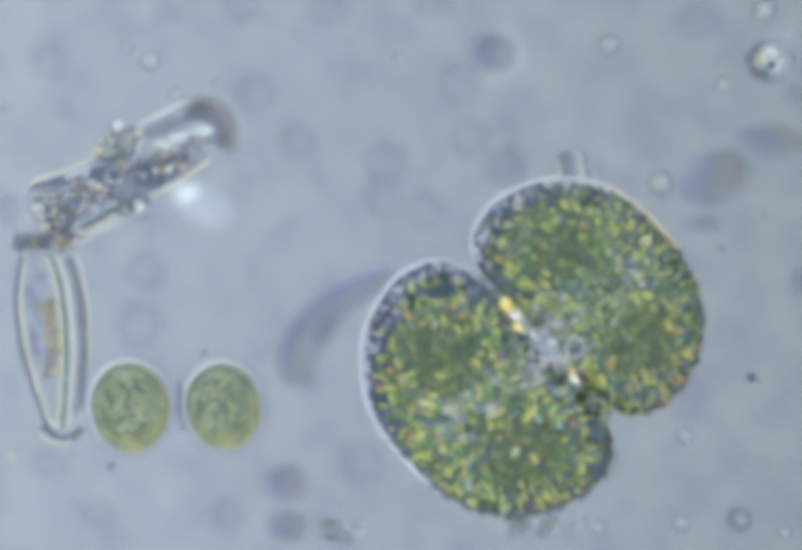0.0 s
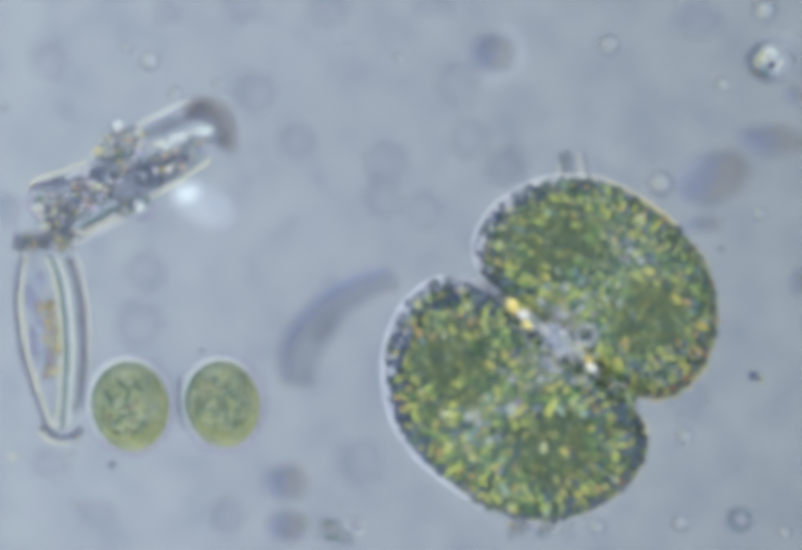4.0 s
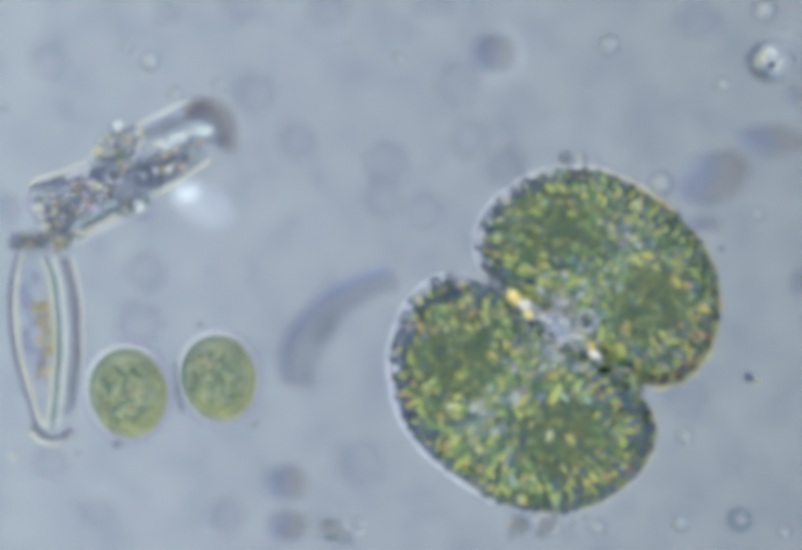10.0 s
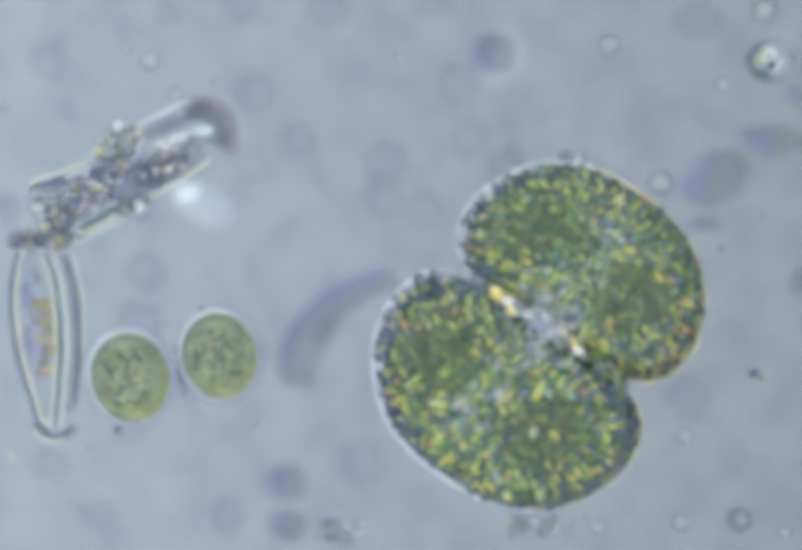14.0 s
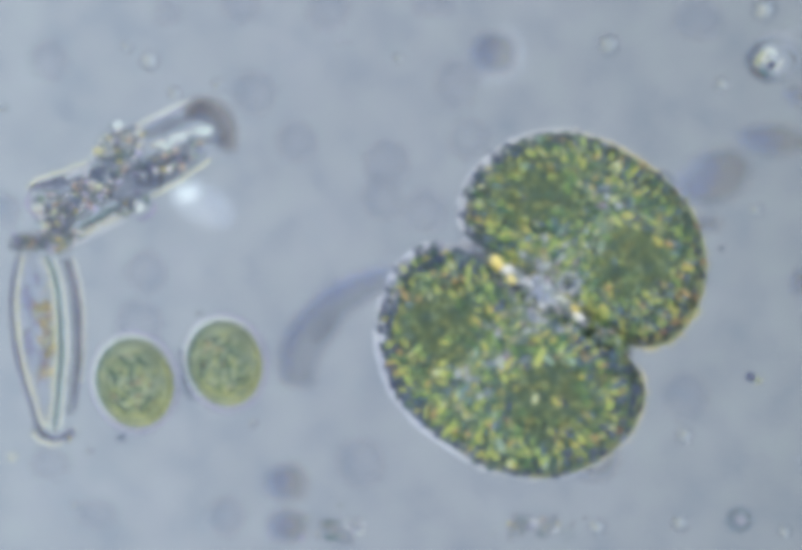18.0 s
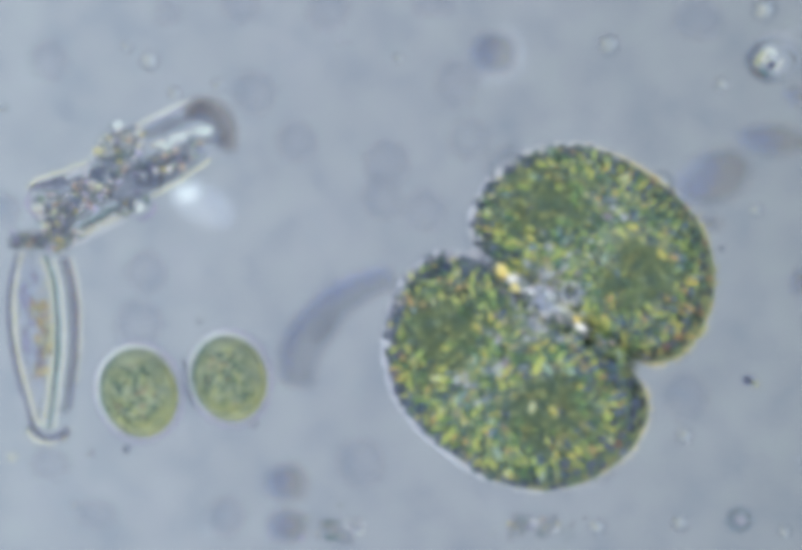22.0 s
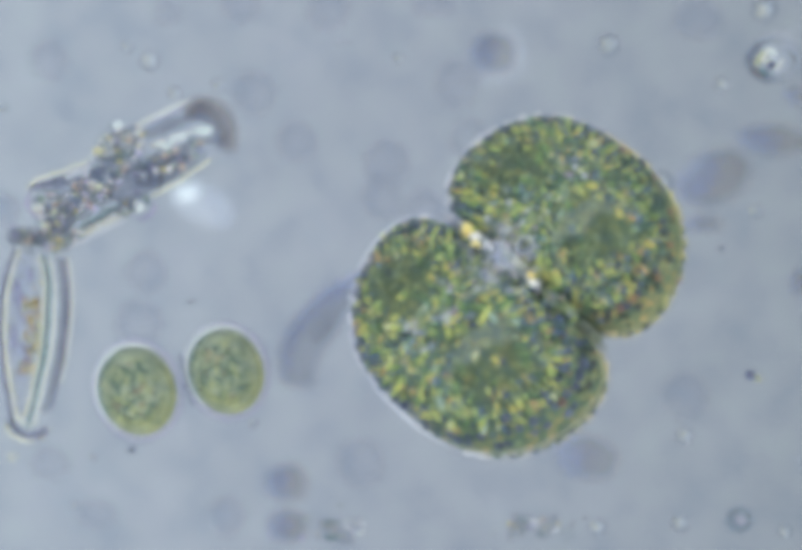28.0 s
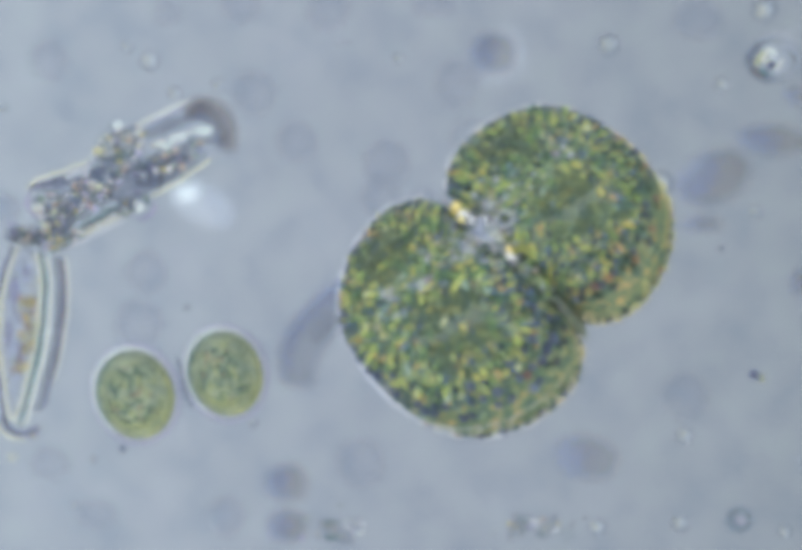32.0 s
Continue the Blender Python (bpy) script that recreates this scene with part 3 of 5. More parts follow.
        tagged(piece("blue_cover", bl, lobe, Matrix.Identity(4)), "wall granules coloured as the dark blue optical rim", kind="stuff")
        um = swarm(under)
        um.materials.append(M_RIMS)
        tagged(piece("granule_cover", um, lobe, Matrix.Identity(4)), "underside wall granules coloured as the dark optical rim", kind="stuff")
        # pigment grains, thin over the two dark masses
        count, small, glow, shade = 0, [], [], []
        while count < 240 or len(small) < 640 or len(glow) < 440:
            s = rng.random()
            rho = math.sqrt(rng.random()) if rng.random() < 0.7 else math.sin(rng.random() * math.pi / 2)
            p = on_lobe(s, rho * 0.88, 1) if rng.random() < 0.8 else on_lobe(s, 0.68 + 0.22 * rng.random(), -1)
            d = min((Vector((p.x, p.y)) - Vector((x, 0.148))).length for x in (-0.115, 0.115))
            if rng.random() > min(1.0, max(0.06, (d - 0.04) / 0.085)):
                continue
            if rho > 0.86 and (m @ p).x < -0.08 and rng.random() < 0.45:
                continue
            big = rng.uniform(0.0048, 0.0092)
            turn = math.atan2(p.y - HEART.y, p.x) + rng.gauss(0, 0.95 - 0.65 * rho)
            q = place(*p, big * rng.uniform(1.0, 2.0 + 0.8 * rho), big * 0.8, big * 0.5, turn)
            if count < 240 and p.z > 0 and rng.random() < 0.2:
                piece("pigment_grain", G_GLOW if rng.random() < 0.3 else G_SPECK, lobe, q)
                count += 1
            elif len(glow) < 440 and (p.z > 0 or p.x * flip < 0) and rng.random() < 0.08 + 0.35 * max(0.0, rho - 0.35):
                k = rng.uniform(0.5, 0.85)
                glow.append(q @ Matrix.Diagonal((k, k, k, 1)))
                # offset blue-green twin puts in the yellow grain's dark colour fringe
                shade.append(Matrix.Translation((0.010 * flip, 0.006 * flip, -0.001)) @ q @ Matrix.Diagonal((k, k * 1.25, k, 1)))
            elif len(small) < 640:
                k = rng.uniform(0.55, 0.95)
                small.append(q @ Matrix.Diagonal((k, k, k, 1)))
        pale = []
        for i in range(300):
            s, rho = rng.random(), math.sqrt(rng.random())
            p = on_lobe(s, rho * 0.97, 1)
            if abs(p.x + 0.25 * (0.15 - p.y) * 0.2) > 0.055 * (1.1 - p.y * 2.6) + rng.gauss(0, 0.012) or p.y > 0.25:
                continue
            g = rng.uniform(0.004, 0.008)
            pale.append(place(p.x, p.y, p.z + 0.002, g * rng.uniform(0.8, 2), g, g * 0.6, rng.gauss(1.2, 0.8)))
        for i in range(230):
            x, y = rng.gauss(0, 0.05), abs(rng.gauss(0.012, 0.024))
            if abs(x) > 0.088 or y > 0.062 - abs(x) * 0.3:
                continue
            rho = (0.15 - y) / 0.146
            h = THICK * math.sqrt(max(0.0, 1 - min(1.0, rho) ** 6.5))
            g = rng.uniform(0.005, 0.01)
            pale.append(place(x, y, max(0.07, h) + 0.004, g * rng.uniform(0.8, 1.8), g * 0.8, g * 0.6, rng.gauss(0.3, 0.7)))
        pm = swarm(pale)
        pm.materials.append(M_PALES)
        tagged(piece("pale_matter", pm, lobe, Matrix.Identity(4)), "pale lilac grains along the lobe's middle", kind="stuff")
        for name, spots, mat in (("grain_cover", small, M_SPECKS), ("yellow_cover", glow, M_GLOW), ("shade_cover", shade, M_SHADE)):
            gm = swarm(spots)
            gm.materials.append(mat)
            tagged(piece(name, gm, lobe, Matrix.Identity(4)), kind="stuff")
    tagged(piece("halo_fringe", halo_fringe(rng, frames), cell, Matrix.Identity(4)), "fine pale hairs drawing the bright halo round the wall", kind="stuff")
    bm = bmesh.new()
    lump(bm, place(0, -0.002, 0, 0.112, 0.085, 0.13), 0.07, 3, 16, 28)
    part("isthmus", bm, M_BRIDGE, cell, "pale mottled bridge between the lobes")

    bm = bmesh.new()
    lump(bm, place(0.136, 0.0, 0.0, 0.052, 0.018, 0.124), 0.25, 6, 16, 26, 3.0)
    part("notch_plug", bm, M_OLIVE, cell, "olive granular matter closing the notch")
    for i in range(34):
        x = rng.uniform(0.1, 0.184)
        z = 0.127 * math.sqrt(1 - ((x - 0.138) / 0.053) ** 2)
        piece("pigment_grain", (G_SPECK, G_GLOW, G_SPECK, G_NUC)[i % 4], cell, place(x, rng.gauss(0, 0.008), z, rng.uniform(0.005, 0.009), rng.uniform(0.004, 0.006), 0.004, rng.gauss(0.8, 0.8)))
    # pale filler added to lighten the shaded end of the notch
    for x in (-0.126,):
        bm = bmesh.new()
        lump(bm, place(x, -0.001, 0.0, 0.045, 0.02, 0.075), 0.16, 4, 14, 22)
        part("notch_filling", bm, M_BRIDGE, cell, "pale matter at the end of the notch")

    def top(x, y):
        return 0.13 * math.sqrt(max(0.05, 1 - (x / 0.112) ** 2 - ((y + 0.002) / 0.085) ** 2)) + 0.003

    for i in range(130):
        a, r = rng.uniform(0, math.tau), 0.9 * math.sqrt(rng.random())
        x, y = 0.105 * r * math.cos(a), 0.07 * r * math.sin(a)
        piece("nucleus_grain", G_NUC, cell, place(x, y, top(x, y), rng.uniform(0.004, 0.012), rng.uniform(0.003, 0.006), 0.003, rng.gauss(-0.3, 0.6)))
    for r, w, m, label in ((0.0115, 0.0034, M_SLATE, "dark ring of a small vesicle"), (0.0175, 0.0022, M_HALO, "pale ring of a small vesicle")):
        bm = bmesh.new()
        tube(bm, [(0.037 + r * math.cos(a) * (1 + 0.1 * math.sin(3 * a)), 0.042 + r * math.sin(a), 0.15) for a in np.linspace(0, math.tau, 22, endpoint=False)], w, 8, True)
        part("vesicle", bm, m, cell, label)
    # clear matter that fills the two notches, added to lighten their shaded slits
    for x0, x1, n in ((-0.2, -0.09, 4), (0.09, 0.2, 2)):
        for k in range(n):
            y = (k - 1.5) * 0.0034
            pts = [(x0 + (x1 - x0) * f, y * (1.4 - 0.6 * abs(2 * f - 1)) + rng.gauss(0, 0.002), 0.04 + 0.045 * (f if x0 < 0 else 1 - f) + rng.uniform(-0.006, 0.006)) for f in (0, 0.25, 0.5, 0.75, 1)]
            bm = bmesh.new()
            tube(bm, spline(pts, 5), lambda f: 0.001 + 0.004 * math.sin(math.pi * (0.1 + 0.8 * f)), 6)
            part("notch_fibre", bm, ((M_HALO, M_LILACVIOLET, M_MEMBRANE, M_HALO) if x0 < 0 else (M_MEMBRANE, M_LILACVIOLET))[k], cell, "clear pale fibre in the notch")
    for i in range(60):
        x = rng.choice((-1, 1)) * rng.uniform(0.1, 0.17)
        y = rng.gauss(0, 0.011)
        z = 0.02 + 0.05 * max(0.0, 1 - ((abs(x) - 0.129) / 0.052) ** 2) ** 0.5
        piece("nucleus_grain", G_SPECK if i % 2 else G_NUC, cell, place(x, y, z, rng.uniform(0.004, 0.009), rng.uniform(0.003, 0.005), 0.004, rng.gauss(0, 0.6)))
    # bright and dark spots round the bridge; bright lumps paint light through the gaps
    for x, y, rx, ry, m in ((-0.104, -0.001, 0.016, 0.012, M_AMBER), (-0.078, 0.001, 0.014, 0.011, M_SPARK), (0.08, -0.003, 0.012, 0.007, M_SPARK), (0.066, 0.007, 0.008, 0.006, M_AMBER),
                            (0.1, -0.006, 0.011, 0.007, M_HALO), (-0.05, 0.024, 0.01, 0.008, M_SLATE), (0.02, -0.02, 0.013, 0.007, M_HALO), (-0.03, 0.0, 0.013, 0.008, M_HALO),
                            (0.004, 0.02, 0.012, 0.007, M_HALO), (-0.044, -0.03, 0.013, 0.008, M_PALE), (0.04, 0.01, 0.016, 0.006, M_PALE), (-0.062, -0.014, 0.008, 0.012, M_AMBER)):
        for k in range(2):
            u, v = x + rng.gauss(0, 0.003), y + rng.gauss(0, 0.002)
            bm = bmesh.new()
            g = rng.uniform(0.55, 0.85)
            lump(bm, place(u, v, max(0.092 if u < 0 else 0.105, top(u, v)) + 0.008, rx * g * 1.25, ry * g * 1.25, 0.012, rng.gauss(0, 0.3)), 0.25, 2.0, 8, 12, k + x * 99)
            part("dark_spot" if m is M_SLATE else "gap_light", bm, m, cell, "dark blue spot beside the bridge" if m is M_SLATE else "bright lump standing in for light at the notch end")
    return cell


# ---- the two small round cells ----
def round_cell(seed, wx, wy, tilt):
    rng = random.Random(seed)
    ob = base("round_cell", pose(0, 0, 0), "small round olive-green algal cell with dark central grains", "algal cell", "round green cells")
    bm = bmesh.new()
    lump(bm, place(0, 0, 0, wx, wy, 0.07, tilt), 0.012, 1.5, 20, 36, seed)
    body = part("body", bm, M_OLIVE, ob)
    bm = bmesh.new()
    tube(bm, [Matrix.Rotation(tilt, 3, "Z") @ Vector((wx * 0.965 * math.cos(a), wy * 0.97 * math.sin(a), 0)) for a in np.linspace(0, math.tau, 48, endpoint=False)], 0.005, 8, True)
    part("edge_band", bm, M_OLIVE_DARK, ob, "dark green edge")
    turn = Matrix.Rotation(tilt, 3, "Z")
    loop = np.linspace(0, math.tau, 48, endpoint=False)
    # bright optical halo drawn as pale rings, strongest on one side
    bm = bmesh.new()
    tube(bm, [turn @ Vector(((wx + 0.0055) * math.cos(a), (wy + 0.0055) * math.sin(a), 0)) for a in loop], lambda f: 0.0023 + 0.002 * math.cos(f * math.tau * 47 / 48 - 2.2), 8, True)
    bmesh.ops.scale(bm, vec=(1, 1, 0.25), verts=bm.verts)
    part("halo_ring", bm, M_HALO, ob, "pale ring drawn for the bright halo")
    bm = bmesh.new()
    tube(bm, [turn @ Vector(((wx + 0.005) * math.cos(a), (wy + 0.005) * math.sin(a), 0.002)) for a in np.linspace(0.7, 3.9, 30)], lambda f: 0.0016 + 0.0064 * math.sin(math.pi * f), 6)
    part("halo_gleam", bm, M_WHITE, ob, "brighter stretch of the painted halo")
    bm = bmesh.new()
    tube(bm, [turn @ Vector(((wx + 0.0125) * math.cos(a), (wy + 0.0125) * math.sin(a), 0)) for a in loop], 0.002, 6, True)
    part("halo_edge", bm, M_PINK, ob, "faint lilac lens fringe outside the halo")
    # broken concentric layers of the shell
    for k, n, m in ((0.84, 4, M_RINGLINE), (0.74, 6, M_OLIVE_PALE), (0.7, 7, M_OLIVE_PALE), (0.6, 5, M_RINGLINE)):
        for i in range(n):
            a0 = (i + rng.uniform(-0.2, 0.2)) * math.tau / n
            a1 = a0 + math.tau / n * rng.uniform(0.55, 0.95)
            bm = bmesh.new()
            tube(bm, [turn @ Vector((wx * k * math.cos(a) * (1 + 0.04 * math.sin(5 * a + seed)), wy * k * math.sin(a) * (1 + 0.04 * math.sin(4 * a + seed)) - 0.002, 0.068 * math.sqrt(1 - k * k) + 0.001)) for a in np.linspace(a0, a1, 12)],
                 lambda f: 0.0012 + 0.0028 * math.sin(math.pi * f), 6)
            part("shell_layer", bm, m, ob)
    bm = bmesh.new()
    tube(bm, spline([turn @ Vector((wx * 0.68 * math.cos(a), wy * 0.7 * math.sin(a), 0.05)) for a in np.linspace(3.3, 5.7, 11)], 3), lambda f: 0.0015 + 0.006 * math.sin(math.pi * min(1, f)), 6)
    part("yellow_crescent", bm, M_CRESCENT, ob, "bright yellowish crescent")
    # lens colour fringe as tinted tubes: yellow gleam one side, blue-green the other
    bm = bmesh.new()
    tube(bm, [turn @ Vector((wx * 0.93 * math.cos(a), wy * 0.93 * math.sin(a), 0.024)) for a in np.linspace(-2.4, 0.8, 26)], lambda f: 0.001 + 0.007 * math.sin(math.pi * f), 8)
    part("edge_gleam", bm, M_OLIVE_GLEAM, ob, "yellowish gleam painted along the edge")
    bm = bmesh.new()
    tube(bm, [turn @ Vector((wx * 0.93 * math.cos(a), wy * 0.93 * math.sin(a), 0.022)) for a in np.linspace(1.2, 3.9, 26)], lambda f: 0.001 + 0.0055 * math.sin(math.pi * f), 8)
    part("edge_shade", bm, M_TEALLINE, ob, "blue-green fringe painted on the inner edge")
    for i in range(96):
        a, r = i * 2.4 + rng.uniform(-0.5, 0.5), 0.64 * math.sqrt((i + 0.5) / 96) + rng.uniform(-0.05, 0.05)
        p = turn @ Vector((wx * r * math.cos(a), wy * r * math.sin(a), 0))
        z = 0.07 * math.sqrt(1 - r * r)
        g = rng.uniform(0.0038, 0.0072)
        piece("dark_grain", G_DOT, body, place(p.x, p.y, z, g * rng.uniform(0.8, 1.5), g * 0.8, 0.003, rng.uniform(0, 3.14)))
    if seed == 11:
        for dx in (0.0, 0.007):
            bm = bmesh.new()
            tube(bm, spline([(wx + 0.019 + dx * 0.4, 0.055, 0), (wx + 0.022 + dx, 0.015, 0), (wx + 0.021 + dx, -0.015, 0), (wx + 0.028 + dx, -0.05, 0)], 6), lambda f: 0.0008 + 0.0016 * math.sin(math.pi * f), 6)
            part("membrane_line", bm, M_SLATE, ob, "thin dark line of the torn outer membrane")
    return ob


# ---- the boat-shaped diatom ----
def diatom():
    rng = random.Random(3)
    ob = base("diatom", pose(0, 0, 0), "long clear boat-shaped diatom shell with ochre grains inside", "diatom")
    back = Matrix.Rotation(radians(-7.1), 3, "Z")

    def q(px, py, z=0.0):
        """A point of the shell, drawn where it leans by seven degrees."""
        p = back @ (at(px, py, 0.036) - at(65, 486, 0.036))
        return Vector((p.x, p.y, z))

    def line(name, pts, r, mat, label, z=0.02, taper=0.25):
        bm = bmesh.new()
        run = [p + Vector((0.0018 * noise.noise(p * 30), 0, 0)) for p in spline([q(x, y, z) for x, y in pts], 6)]
        tube(bm, run, lambda f: size(r) * (1 - taper + taper * math.sin(math.pi * f) + 0.25 * noise.noise(Vector((f * 8, r, 2)))), 8)
        return part(name, bm, mat, ob, label)

    # the valve: a thin boat of silica, domed above
    left = spline([q(44, 494), q(30, 560), q(28, 620), q(40, 700), q(60, 768), q(76, 822)], 6)
    right = spline([q(96, 498), q(111, 560), q(117, 620), q(118, 700), q(113, 768), q(110, 822)], 6)
    bm = bmesh.new()
    rows = []
    for a, b in zip(left, right):
        mid, n = (a + b) / 2, 8
        rows.append([bm.verts.new(a.lerp(b, k / n) + Vector((0, 0, 0.016 * math.sin(math.pi * k / n)))) for k in range(n + 1)] +
                    [bm.verts.new(b.lerp(a, k / n) - Vector((0, 0, 0.03 * math.sin(math.pi * k / n) + 0.001))) for k in range(n + 1)])
    for a, b in zip(rows, rows[1:]):
        for k in range(len(a)):
            bm.faces.new((a[k], a[(k + 1) % len(a)], b[(k + 1) % len(a)], b[k]))
    bm.faces.new(rows[0])
    bm.faces.new(rows[-1][::-1])
    bmesh.ops.recalc_face_normals(bm, faces=bm.faces)
    valve = part("valve", bm, M_VEIL, ob, "thin clear silica valve")
    # refracted dark and bright edges with lens fringe, drawn as tinted tubes
    line("outer_rim", ((37, 497), (27, 545), (23, 600), (26, 645), (36, 700), (52, 762), (66, 804), (76, 836)), 5.0, M_VIOLET, "dark violet outer rim")
    line("bright_rim", ((47, 494), (37, 545), (34, 600), (37, 650), (45, 700), (61, 758), (77, 806), (88, 834)), 3.3, M_YELLOWLINE, "pale yellowish inner rim", 0.022)
    line("bright_rim", ((84, 503), (99, 545), (106, 600), (109, 650), (108, 700), (104, 750), (99, 800), (95, 826)), 3.2, M_YELLOWLINE, "pale yellowish inner rim", 0.022)
    line("inner_line", ((93, 500), (108, 545), (116, 600), (119, 650), (119, 700), (114, 762), (109, 815), (104, 840)), 4.4, M_TEALLINE, "teal line along the valve's edge", 0.02)
    line("girdle_line", ((106, 506), (122, 560), (129, 620), (131, 670), (128, 722), (121, 780), (117, 828)), 3.8, M_PALE, "pale line between valve and side band", 0.018)
    line("girdle", ((120, 505), (135, 560), (143, 630), (143, 690), (137, 755), (130, 810)), 9.5, M_BAND, "grey side band", 0.0)
    line("girdle_edge", ((130, 503), (146, 560), (153, 630), (153, 700), (149, 756), (143, 800)), 3.8, M_VIOLET, "dull violet edge of the side band", 0.012)
    line("girdle_edge", ((136, 505), (150, 560), (157, 630), (156, 700), (151, 750)), 2.4, M_RUST, "dull violet edge of the side band", 0.012)
    line("girdle_edge", ((140, 500), (155, 556), (162, 640), (160, 712), (156, 748)), 3.0, M_PALE, "pale outer edge of the side band", 0.008)
    line("end_rim", ((74, 830), (84, 848), (104, 857), (127, 850), (142, 836)), 5.4, M_VIOLET, "dark rounded end of the shell", 0.016)
    line("end_gleam", ((60, 846), (78, 862), (102, 867), (120, 864)), 3.0, M_YELLOWLINE, "pale gleam under the end", 0.012)
    line("end_gleam", ((88, 826), (104, 838), (122, 828)), 3.0, M_PALE, "pale gleam inside the end", 0.014)
    for x, y, rx, ry in ((52, 582, 10, 26), (68, 612, 12, 30), (56, 668, 9, 30), (84, 690, 10, 26), (72, 545, 8, 18)):
        bm = bmesh.new()
        lump(bm, Matrix.Translation(q(x, y, 0.016)) @ place(0, 0, 0, size(rx), size(ry), 0.004), 0.25, 2.5, 10, 14, x)
        part("lilac_stain", bm, M_LILACVIOLET, valve, "faint lilac stain")
    for i in range(58):
        y = min(745.0, max(540.0, rng.gauss(640, 46)))
        x = 90 + 0.02 * (y - 640) + rng.gauss(0, 9)
        g = size(rng.uniform(3.0, 6.2))
        piece("oil_grain", G_OIL, valve, Matrix.Translation(q(x, y, 0.02)) @ place(0, 0, 0, g, g * rng.uniform(1.0, 1.7), 0.004, rng.uniform(-0.5, 0.5)))
    for i in range(14):
        a = rng.uniform(3.0, 6.4)
        piece("crumb", G_CRUMB, ob, Matrix.Translation(q(104 + 40 * math.cos(a), 838 - 26 * math.sin(a), 0.0)) @ place(0, 0, 0, size(rng.uniform(3, 6)), size(4), 0.004, a))
    # the collar of dark crumbs in which the upper end sticks
    for x, y, rx, ry in ((42, 476, 16, 17), (68, 472, 20, 20), (98, 470, 24, 22), (124, 478, 20, 15)):
        bm = bmesh.new()
        lump(bm, Matrix.Translation(q(x, y, 0.02)) @ place(0, 0, 0, size(rx), size(ry), 0.016), 0.3, 2.5, 12, 18, x)
        part("crumb_lump", bm, M_OLIVEGREY, ob, "dark olive lump of the crumb collar")
    for i in range(64):
        x, y = rng.uniform(26, 142), 474 + rng.gauss(0, 12)
        g = size(rng.uniform(4, 8))
        piece("crumb", G_CRUMB, ob, Matrix.Translation(q(x, y, 0.036)) @ place(0, 0, 0, g, g * rng.uniform(0.6, 1.0), 0.005, rng.uniform(0, 3)))
    for x in (36, 62, 84):
        bm = bmesh.new()
        tube(bm, [q(x + 12 * math.cos(a), 475 + 13 * math.sin(a), 0.04) for a in np.linspace(0, math.tau, 18, endpoint=False)], size(3.6), 6, True)
        part("dark_ring", bm, M_BAND, ob, "dark ring of a crumb")
    return ob


